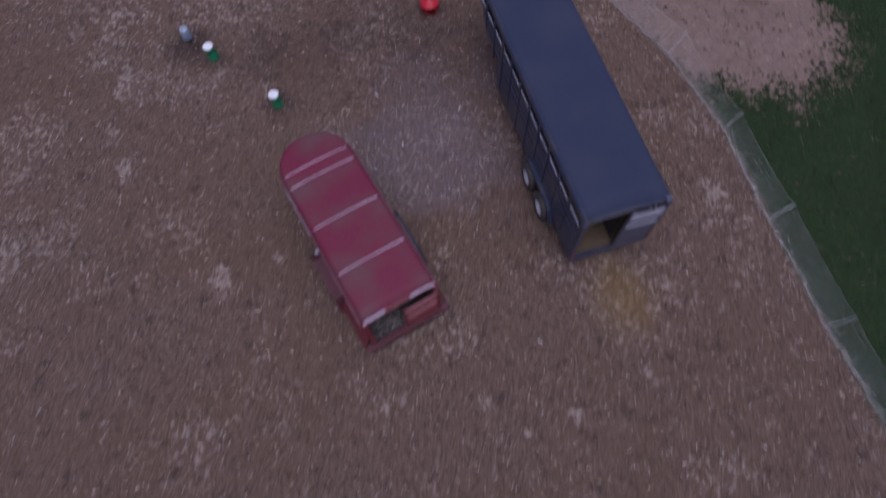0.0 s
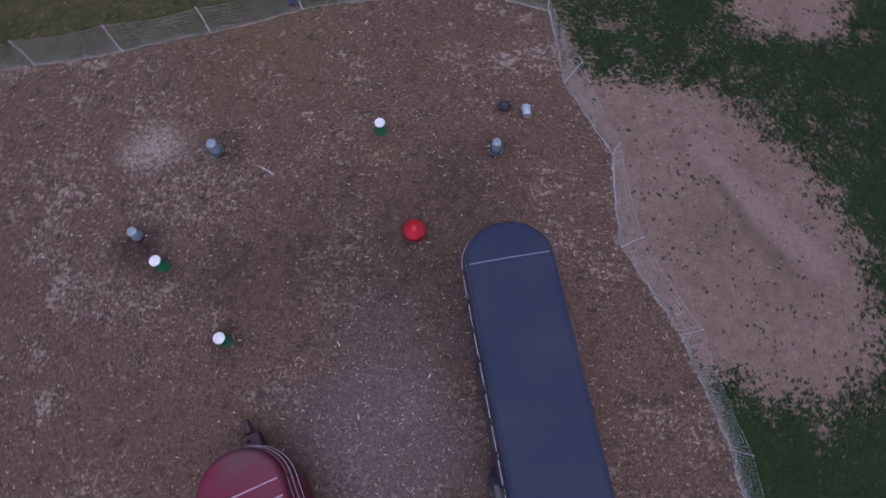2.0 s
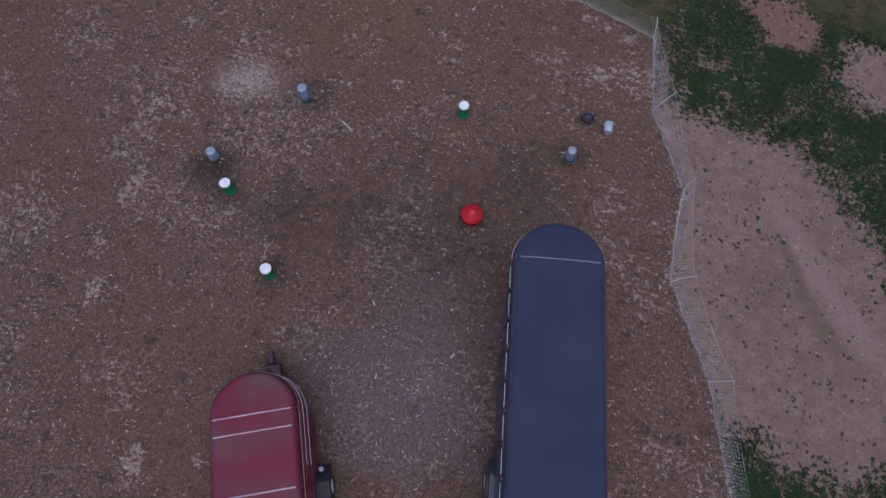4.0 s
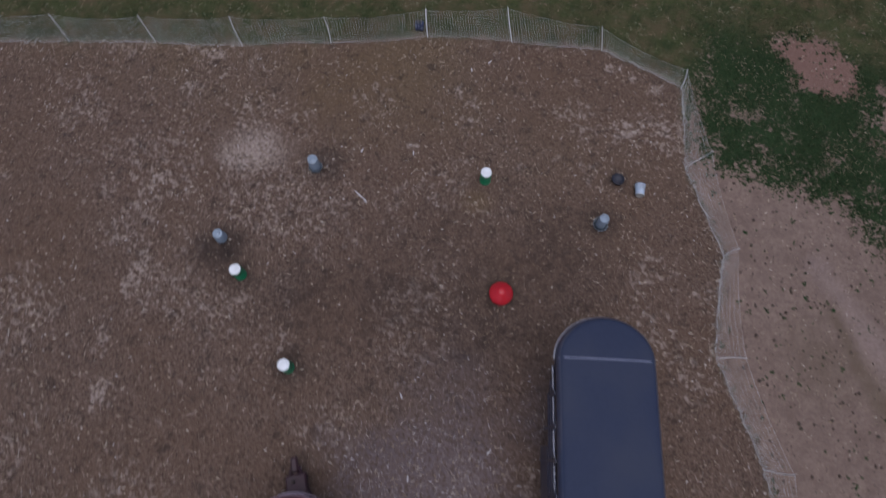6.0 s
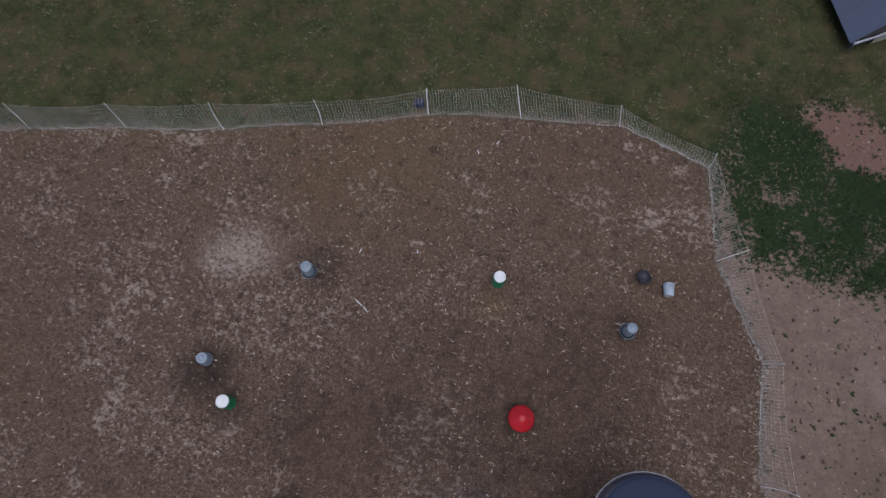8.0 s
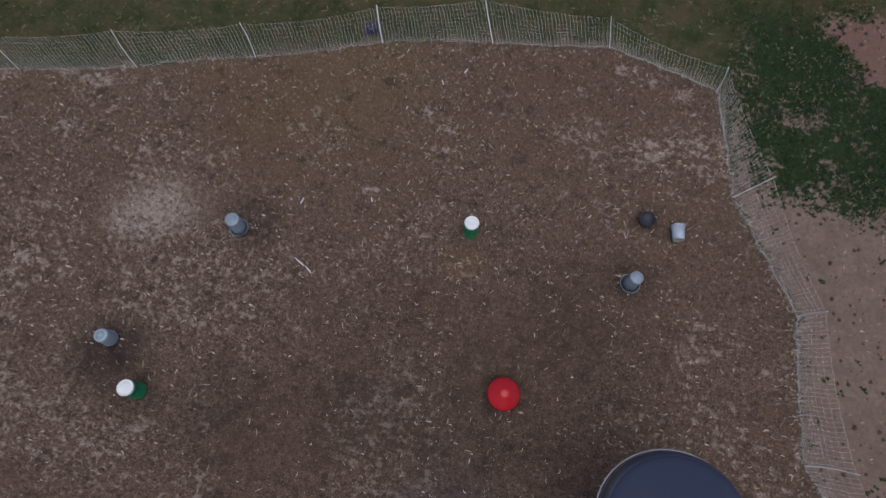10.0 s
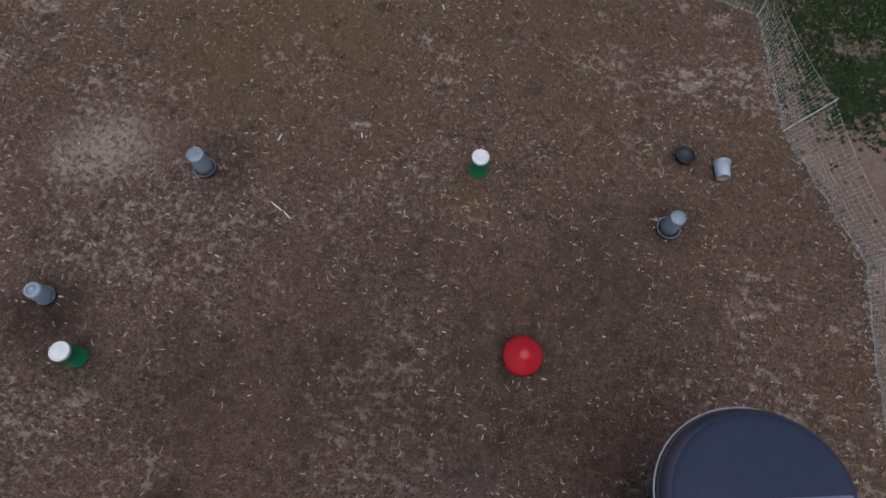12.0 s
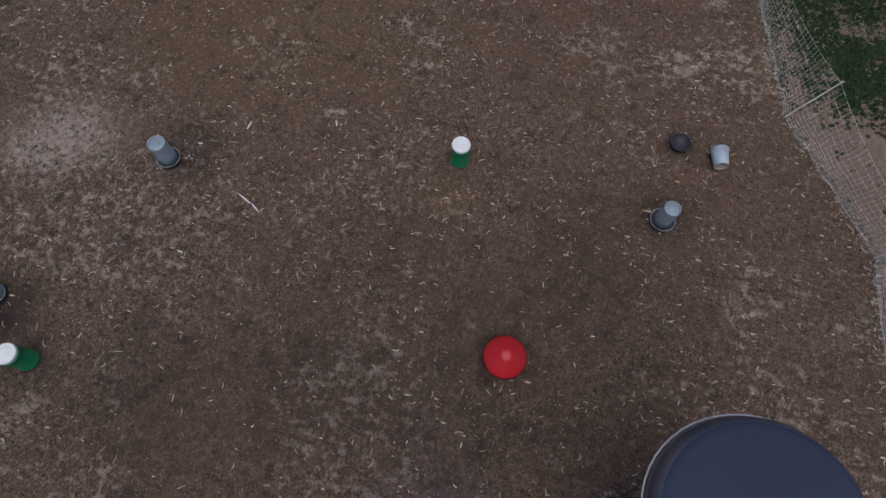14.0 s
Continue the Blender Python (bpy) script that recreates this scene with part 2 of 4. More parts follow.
    u.inputs["Strength"].default_value, u.inputs["Distance"].default_value = 0.9, 0.05
    l.new(math_node("ADD", clod, math_node("MULTIPLY", grain, 0.5)), u.inputs["Height"])
    l.new(u.outputs["Normal"], b.inputs["Normal"])


MOSSY = (0.14, 0.096, 0.045)
RUDDY = (0.175, 0.094, 0.072)
SOIL_DARK, SOIL_LIGHT, SOIL_PALE, SOIL_WARM = (0.033, 0.02, 0.014), (0.168, 0.109, 0.079), (0.38, 0.295, 0.245), (0.12, 0.073, 0.047)
DRY, GREY_STRAW, STRAW_YELLOW, DAMP = (0.345, 0.272, 0.229), (0.15, 0.122, 0.131), (0.175, 0.115, 0.045), (0.034, 0.0245, 0.0205)
TAN_PALE, TAN, TAN_DARK = (0.31, 0.235, 0.215), (0.282, 0.205, 0.164), (0.155, 0.107, 0.084)
GRASS, GRASS_DARK, GRASS_DRY = (0.03, 0.054, 0.018), (0.012, 0.027, 0.009), (0.105, 0.098, 0.06)
OLIVE, OLIVE_DARK, OLIVE_BROWN = (0.07, 0.074, 0.026), (0.024, 0.037, 0.012), (0.09, 0.068, 0.036)
ground_nodes()
TUFTS = island_mat("grass_blades", [(0.013, 0.031, 0.011), (0.023, 0.048, 0.016), (0.033, 0.056, 0.02), (0.056, 0.068, 0.03), (0.017, 0.037, 0.013)])
OLIVE_TUFTS = island_mat("rough_grass_blades", [(0.024, 0.038, 0.013), (0.052, 0.058, 0.022), (0.09, 0.076, 0.036), (0.04, 0.05, 0.018), (0.13, 0.1, 0.055)])
PALE_TUFTS = island_mat("pale_weed_blades", [(0.13, 0.12, 0.07), (0.24, 0.22, 0.15), (0.09, 0.095, 0.045), (0.3, 0.28, 0.22)])
CHAFF = island_mat("straw_and_chips", [(0.13, 0.09, 0.06), (0.23, 0.17, 0.115), (0.31, 0.24, 0.165), (0.18, 0.125, 0.08), (0.42, 0.345, 0.265)])
SHAVINGS = island_mat("pale_shavings", [(0.23, 0.17, 0.115), (0.36, 0.28, 0.2), (0.5, 0.42, 0.33), (0.29, 0.215, 0.145), (0.64, 0.57, 0.49)])
DOWN = island_mat("white_down", [(0.5, 0.45, 0.41), (0.64, 0.6, 0.57), (0.4, 0.35, 0.31), (0.72, 0.69, 0.67)])
YELLOW_CHAFF = island_mat("yellow_straw", [(0.22, 0.14, 0.05), (0.34, 0.24, 0.10), (0.15, 0.10, 0.04)])
GREY_CHAFF = island_mat("grey_straw", [(0.2, 0.165, 0.165), (0.34, 0.3, 0.3), (0.26, 0.21, 0.2), (0.5, 0.46, 0.47), (0.68, 0.65, 0.67)])
DARK_CRUMBS = island_mat("dark_crumbs", [(0.022, 0.016, 0.014), (0.035, 0.025, 0.021), (0.05, 0.036, 0.03)])
DEAD = island_mat("dead_tussocks", [(0.065, 0.044, 0.034), (0.1, 0.072, 0.056), (0.06, 0.055, 0.035)])
CLODS = island_mat("soil_clods", [(0.034, 0.024, 0.019), (0.06, 0.042, 0.033), (0.09, 0.065, 0.052), (0.17, 0.135, 0.11)])


# ---- mesh helpers ----
def part(name, bm, material, parent=None, label="", smooth=False):
    me = bpy.data.meshes.new(name)
    bmesh.ops.recalc_face_normals(bm, faces=bm.faces)
    bm.to_mesh(me)
    bm.free()
    me.materials.append(material)
    if smooth:
        for p in me.polygons:
            p.use_smooth = True
    ob = new(name, me)
    if parent:
        ob.parent = parent
    if label:
        ob["label"] = label
    return ob


def thing(name, m, label, category, group="", kind=""):
    ob = new(name)
    ob.matrix_basis = m
    ob.empty_display_size = 0.2
    return tagged(ob, label, category, group, kind)


def box(bm, x0, x1, y0, y1, z0, z1, bevel=0.0):
    made = bmesh.ops.create_cube(bm, size=1, matrix=Matrix.LocRotScale(((x0 + x1) / 2, (y0 + y1) / 2, (z0 + z1) / 2), None, (x1 - x0, y1 - y0, z1 - z0)))
    if bevel:
        vs = set(made["verts"])
        bmesh.ops.bevel(bm, geom=[e for e in bm.edges if set(e.verts) <= vs], offset=bevel, segments=1, affect="EDGES")
    return bm


def boxed(*a, **k):
    return box(bmesh.new(), *a, **k)


def lathe(profile, segments=28, center=(0, 0), start=None):
    """A surface of revolution about z from (radius, height) pairs."""
    bm = start or bmesh.new()
    rings = []
    for r, z in profile:
        if r < 1e-5:
            rings.append([bm.verts.new((center[0], center[1], z))])
        else:
            rings.append([bm.verts.new((center[0] + r * math.cos(a), center[1] + r * math.sin(a), z)) for a in (2 * math.pi * i / segments for i in range(segments))])
    for a, c in zip(rings, rings[1:]):
        for i in range(segments):
            j = (i + 1) % segments
            q = [a[i % len(a)], a[j % len(a)], c[j % len(c)], c[i % len(c)]]
            q = list(dict.fromkeys(q))
            if len(q) > 2:
                bm.faces.new(q)
    return bm


def tube(bm, points, r, sides=6):
    """A bar of round section along points."""
    rings = []
    pts = [Vector(p) for p in points]
    for i, p in enumerate(pts):
        d = (pts[min(i + 1, len(pts) - 1)] - pts[max(i - 1, 0)]).normalized()
        a = d.cross((0, 0, 1) if abs(d.z) < 0.9 else (0, 1, 0)).normalized()
        c = d.cross(a)
        rings.append([bm.verts.new(p + r * (math.cos(t) * a + math.sin(t) * c)) for t in (2 * math.pi * k / sides for k in range(sides))])
    for a, c in zip(rings, rings[1:]):
        for k in range(sides):
            bm.faces.new((a[k], a[(k + 1) % sides], c[(k + 1) % sides], c[k]))
    bm.faces.new(rings[0])
    bm.faces.new(rings[-1])
    return bm


def strip(bm, rows, close=False):
    """A sheet through rows of points."""
    vs = [[bm.verts.new(p) for p in row] for row in rows]
    for a, c in zip(vs, vs[1:]):
        for i in range(len(a) - 1):
            bm.faces.new((a[i], a[i + 1], c[i + 1], c[i]))
    return bm


def bits(name, places, material, maker, label, category):
    """Loose bits in one mesh: maker gives corners and faces for each place."""
    verts, faces = [], []
    for p in places:
        v, f = maker(*p)
        k = len(verts)
        verts += v
        faces += [tuple(i + k for i in q) for q in f]
    me = bpy.data.meshes.new(name)
    me.from_pydata(verts, [], faces)
    me.materials.append(material)
    return tagged(new(name, me), label, category, kind="stuff")


# ---- fields over the plan ----
rng = np.random.default_rng(7)
TABLE = rng.random((64, 64))


def value_noise(x, y, scale, octaves=3):
    """Smooth random values between 0 and 1 over the plan."""
    x, y = np.asarray(x, float), np.asarray(y, float)
    out, amp, total = np.zeros_like(x), 1.0, 0.0
    for k in range(octaves):
        u, v = x / scale + 17.3 * k, y / scale + 5.1 * k
        i, j = np.floor(u).astype(int), np.floor(v).astype(int)
        f, g = u - i, v - j
        f, g = f * f * (3 - 2 * f), g * g * (3 - 2 * g)
        q = lambda a, c: TABLE[a % 64, c % 64]
        out += amp * ((q(i, j) * (1 - f) + q(i + 1, j) * f) * (1 - g) + (q(i, j + 1) * (1 - f) + q(i + 1, j + 1) * f) * g)
        total += amp
        amp, scale = amp * 0.55, scale / 2.1
    return out / total


def to_path(x, y, path):
    """The distance to a broken line."""
    best = np.full(np.shape(x), 1e9)
    for (ax, ay), (bx, by) in zip(path, path[1:]):
        t = np.clip(((x - ax) * (bx - ax) + (y - ay) * (by - ay)) / ((bx - ax) ** 2 + (by - ay) ** 2), 0, 1)
        best = np.minimum(best, np.hypot(x - ax - t * (bx - ax), y - ay - t * (by - ay)))
    return best


def inside(x, y, ring):
    hit = np.zeros(np.shape(x), bool)
    for (ax, ay), (bx, by) in zip(ring, ring[1:] + ring[:1]):
        cross = (ay > y) != (by > y)
        hit ^= cross & (x < (bx - ax) * (y - ay) / (by - ay + 1e-12) + ax)
    return hit


def signed(x, y, ring):
    """Distance to a ring, positive inside."""
    d = to_path(x, y, ring + ring[:1])
    return np.where(inside(x, y, ring), d, -d)


def ramp(v, a, c):
    t = np.clip((v - a) / (c - a), 0, 1)
    return t * t * (3 - 2 * t)


def blob(x, y, cx, cy, rx, ry, turn=0.0):
    c, s = math.cos(radians(turn)), math.sin(radians(turn))
    u, v = (x - cx) * c + (y - cy) * s, -(x - cx) * s + (y - cy) * c
    return np.hypot(u / rx, v / ry)


# the fence's posts: foot and head on the plan
FENCE = [
    ((-21.65, 13.2), (-21.8, 13.35)), ((-19.27, 14.02), (-19.42, 14.15)), ((-16.9, 14.84), (-17.05, 14.97)), ((-14.54, 15.63), (-14.63, 15.76)),
    ((-12.2, 16.42), (-12.32, 16.51)), ((-9.8, 17.14), (-9.94, 17.3)), ((-7.45, 18.06), (-7.53, 18.15)), ((-4.91, 19.19), (-4.99, 19.31)),
    ((-2.55, 19.81), (-2.88, 20.1)), ((-0.04, 20.39), (-0.28, 20.33)), ((2.35, 19.88), (2.17, 19.72)), ((2.91, 17.45), (3.23, 17.51)),
    ((4.3, 15.32), (4.27, 15.17)), ((4.57, 12.71), (4.84, 12.66)), ((5.99, 10.64), (6.15, 10.6)), ((7.04, 8.16), (7.1, 8.04)),
    ((7.63, 5.54), (7.78, 5.5)), ((8.31, 2.91), (8.44, 2.85)), ((9.1, 0.49), (9.25, 0.4)), ((9.84, -1.97), (10.0, -2.05)), ((10.58, -4.43), (10.75, -4.5)),
]
LINE = [foot for foot, head in FENCE]
PADDOCK = LINE + [(11.9, -24.6), (-32.8, -24.6), (-32.8, 9.4)]
TAN_PATCH = [(1.5, 17.4), (2.6, 18.3), (3.9, 17.9), (5.5, 18.0), (7.0, 18.0), (8.05, 17.2), (8.9, 16.3), (10.1, 14.9), (10.8, 12.5), (10.7, 10.2), (9.3, 9.15), (7.7, 9.55), (5.5, 9.6), (3.0, 12.7), (2.7, 15.3)]


def fields(x, y):
    """What covers the ground at a place."""
    wob = 0.9 * (value_noise(x, y, 0.9, 4) - 0.5)
    fine = value_noise(x, y, 0.26, 3) - 0.5
    yard = signed(x, y, PADDOCK)
    east = ramp(2.6 - x + 0.7 * wob, -0.7, 0.7)
    north = np.maximum(east, ramp(y - 22.3 + 1.3 * wob, -1.0, 1.0))
    out = ramp(-yard + 0.2 * wob + 0.25 * fine, -0.04, 0.16)
    tan = signed(x, y, TAN_PATCH)
    bare = ramp(tan + 0.8 * wob, -1.2, 1.0)
    for cx, cy, rx, ry, turn in ((6.05, 21.8, 1.4, 0.86, -12), (9.35, 20.9, 2.15, 1.4, 0)):
        bare = np.maximum(bare, ramp(1 - blob(x, y, cx, cy, rx, ry, turn) + 1.0 * wob, -0.5, 0.6))
    ruddy = 0.9 * ramp(1.3 - blob(x, y, 6.05, 21.8, 1.4, 0.86, -12), 0.0, 0.4)
    thin = ramp(-yard, 0.0, 0.3) * ramp(5.2 - 0.5 * (x - 3) - (y - 18.0), -0.5, 3.5) * ramp(x, 2.0, 3.0) * ramp(y, 14.5, 17.0)
    bare = np.maximum(bare, 0.36 * thin + 0.52 * ramp(0.75 + yard + 0.5 * wob, 0.0, 0.5) * ramp(-yard, 0.0, 0.1) * ramp(x, 2.2, 3.0) * (y > 9))
    grass = out * (1 - ramp(bare + 1.2 * fine, 0.35, 0.6))
    smear = ramp(0.5 - to_path(x, y, [(6.6, 15.8), (7.4, 15.0), (8.15, 14.1), (9.5, 12.8)]) + 0.4 * wob, 0.0, 0.45)
    sheen = 0.8 * np.maximum(ramp(0.45 - to_path(x, y, [(7.1, 14.8), (7.85, 13.55), (8.7, 12.5)]) + 0.5 * wob, 0.0, 0.5), 0.5 * ramp(1 - blob(x, y, 6.9, 13.4, 1.3, 1.6, 25) + 0.7 * wob, 0.0, 0.9)) * (1 - smear)
    olive = north
    pale = 0.9 * ramp(1 - blob(x, y, -8.1, 14.2, 1.15, 0.85, 20) + 0.8 * wob, 0.0, 0.9)
    for cx, cy, rx, ry, k in ((-5.65, 4.25, 0.5, 0.75, 0.9), (-4.29, 4.76, 0.3, 0.25, 0.7), (-11.1, 4.9, 0.5, 0.9, 0.7), (6.46, 6.34, 0.45, 0.7, 0.9), (-10.4, 16.65, 0.5, 0.3, 0.8), (-10.6, 15.4, 0.35, 0.3, 0.75), (-9.95, 12.6, 0.5, 0.55, 0.8), (-9.3, 10.1, 0.45, 1.1, 0.75),
                          (-9.2, 8.4, 0.4, 0.9, 0.65), (-8.6, 7.3, 0.4, 0.7, 0.75), (-3.0, 16.9, 0.32, 0.25, 0.9), (-2.98, 17.45, 0.3, 0.24, 0.9), (-4.05, 15.7, 0.42, 0.18, 0.85), (0.4, 19.9, 0.4, 0.22, 0.85), (0.95, 19.75, 0.35, 0.2, 0.8), (1.7, 19.6, 0.35, 0.3, 0.85),
                          (1.2, 18.0, 0.55, 0.4, 0.9), (2.15, 18.4, 0.3, 0.5, 0.8), (-3.5, 17.8, 0.4, 0.35, 0.65), (2.6, 1.05, 0.35, 0.3, 0.8), (0.7, 1.24, 0.3, 0.22, 0.75), (1.46, 0.64, 0.22, 0.16, 0.8), (4.2, 1.95, 0.25, 0.25, 0.7)):
        pale = np.maximum(pale, k * ramp(1 - blob(x, y, cx, cy, rx, ry, 15) + 0.9 * wob, 0.0, 0.7))
    pale = np.maximum(pale, 0.8 * ramp(0.09 - np.abs(np.hypot(x - 3.98, y - 14.15) - 0.17) + 0.1 * fine, 0.0, 0.08))
    pale = np.maximum(pale, 0.46 * ramp(value_noise(x + 3, y + 70, 1.4, 3) + 0.06 * ramp(-6 - x, 0, 5) + 0.2 * ramp(1 - blob(x, y, 0.9, 17.9, 2.6, 3.0), 0, 0.6), 0.46, 0.72))
    drift = ramp(1 - blob(x, y, -8.0, 14.36, 1.4, 0.9, 15) + 1.0 * wob, 0.0, 0.8)
    grey = 0.7 * ramp(1 - blob(x, y, -0.7, 8.1, 2.9, 3.4, 10) + 1.0 * wob, 0.0, 0.8)
    straw = 0.95 * ramp(1 - blob(x, y, 3.85, 3.65, 1.0, 1.3, 15) + 0.5 * wob, 0.0, 0.9)
    straw = np.maximum(straw, 0.4 * ramp(1 - blob(x, y, -1.95, 14.7, 0.6, 0.5) + 0.6 * wob, 0.0, 0.6))
    damp = np.zeros_like(straw)
    for cx, cy, r, k in ((-6.1, 14.4, 0.85, 0.75), (-7.6, 11.4, 1.1, 1.0), (-6.9, 10.9, 0.8, 0.6), (1.2, 15.2, 0.7, 0.7), (1.35, 16.5, 0.5, 0.8), (-0.65, 12.5, 0.9, 0.6), (-4.8, 9.3, 0.8, 0.6), (-5.3, 10.9, 1.5, 0.5), (-2.9, 11.5, 2.2, 0.5), (0.4, 13.9, 2.2, 0.45), (-1.2, 11.9, 2.8, 0.5), (-2.2, 11.9, 4.6, 0.34)):
        damp = np.maximum(damp, k * ramp(1 - blob(x, y, cx, cy, r, r) + 0.6 * wob, 0.0, 0.9))
    litter = np.clip(0.3 + 0.9 * ramp(value_noise(x + 11, y + 31, 2.1, 3), 0.42, 0.68) + 0.4 * ramp(1.6 - yard, 0, 1.2) - 0.3 * damp, 0, 1)
    moss = (0.3 + 0.6 * ramp(value_noise(x + 60, y + 22, 1.8, 4), 0.3, 0.68)) * ramp(y + 1.5 * wob, 14.0, 17.2) * (0.3 + 0.7 * ramp(-x, 1.5, 6.0))
    warm = value_noise(x + 90, y, 2.6, 3)
    return dict(grass=grass, outside=out, sheen=sheen, smear=smear, olive=olive, bare=bare * out, ruddy=ruddy, pale=pale, grey=grey, straw=straw, damp=damp, litter=litter, moss=moss, warm=warm, drift=drift), yard


# ---- ground: one sheet to the horizon ----
def build_ground():
    step = 0.12
    xs = np.concatenate([[-900, -300, -120, -60, -34], np.arange(-21.5, 14.01, step), [20, 34, 60, 150, 400, 900]])
    ys = np.concatenate([[-900, -300, -100, -40, -16], np.arange(-6, 29.01, step), [34, 45, 70, 150, 400, 900]])
    X, Y = np.meshgrid(xs, ys)
    f, yard = fields(X, Y)
    near = ramp(25 - np.hypot(X + 3.3, Y - 11.5), 0, 7)
    Z = 0.03 * (value_noise(X, Y, 1.7, 4) - 0.55) * near
    nx, ny = len(xs), len(ys)
    idx = np.arange(nx * ny).reshape(ny, nx)
    quads = np.stack([idx[:-1, :-1], idx[:-1, 1:], idx[1:, 1:], idx[1:, :-1]], -1).reshape(-1, 4)
    me = bpy.data.meshes.new("ground")
    me.from_pydata(np.stack([X, Y, Z], -1).reshape(-1, 3).tolist(), [], quads.tolist())
    for key, val in f.items():
        a = me.attributes.new(key, "FLOAT", "POINT")
        a.data.foreach_set("value", np.ascontiguousarray(val, np.float32).ravel())
    me.materials.append(GROUND)
    for p in me.polygons:
        p.use_smooth = True
    return tagged(new("ground", me), "brown trampled poultry yard soil with grass and bare tan patches beyond the netting", "ground", kind="structure")


build_ground()


# ---- livestock trailers ----
def wheel(parent, x, y, r, side):
    hub = thing("wheel", Matrix.Translation((x, y, r)) @ Euler((0, radians(90) * side, 0)).to_matrix().to_4x4(), "", "")
    hub.parent = parent
    w = 0.11
    part("tyre", lathe([(r * 0.58, -w), (r * 0.86, -w), (r * 0.97, -w * 0.75), (r, -w * 0.4), (r, w * 0.4), (r * 0.97, w * 0.75), (r * 0.86, w), (r * 0.58, w)]), RUBBER, hub, "dusty black tyre", True)
    part("rim", lathe([(r * 0.6, -w * 0.7), (r * 0.6, w * 0.8), (r * 0.52, w * 0.9), (r * 0.45, w * 0.4), (r * 0.2, w * 0.55), (r * 0.17, w * 0.95), (0, w * 0.98)]), RIM, hub, "white steel rim", True)
    return hub


def fender(parent, x0, x1, y0, y1, top, material):
    """A fender with sloped ends over the wheels."""
    prof = [(y0 - 0.22, top - 0.42), (y0, top - 0.08), (y0 + 0.12, top), (y1 - 0.12, top), (y1, top - 0.08), (y1 + 0.22, top - 0.42)]
    bm = bmesh.new()
    outer, lip = x1, 0.09
    rows = []
    for y, z in prof:
        rows.append([(x0, y, z), (outer, y, z), (outer, y, z - lip), (outer - 0.02 * np.sign(outer - x0), y, z - lip), (outer - 0.02 * np.sign(outer - x0), y, z - 0.02), (x0, y, z - 0.02)])
    strip(bm, rows)
    return part("fender", bm, material, parent)


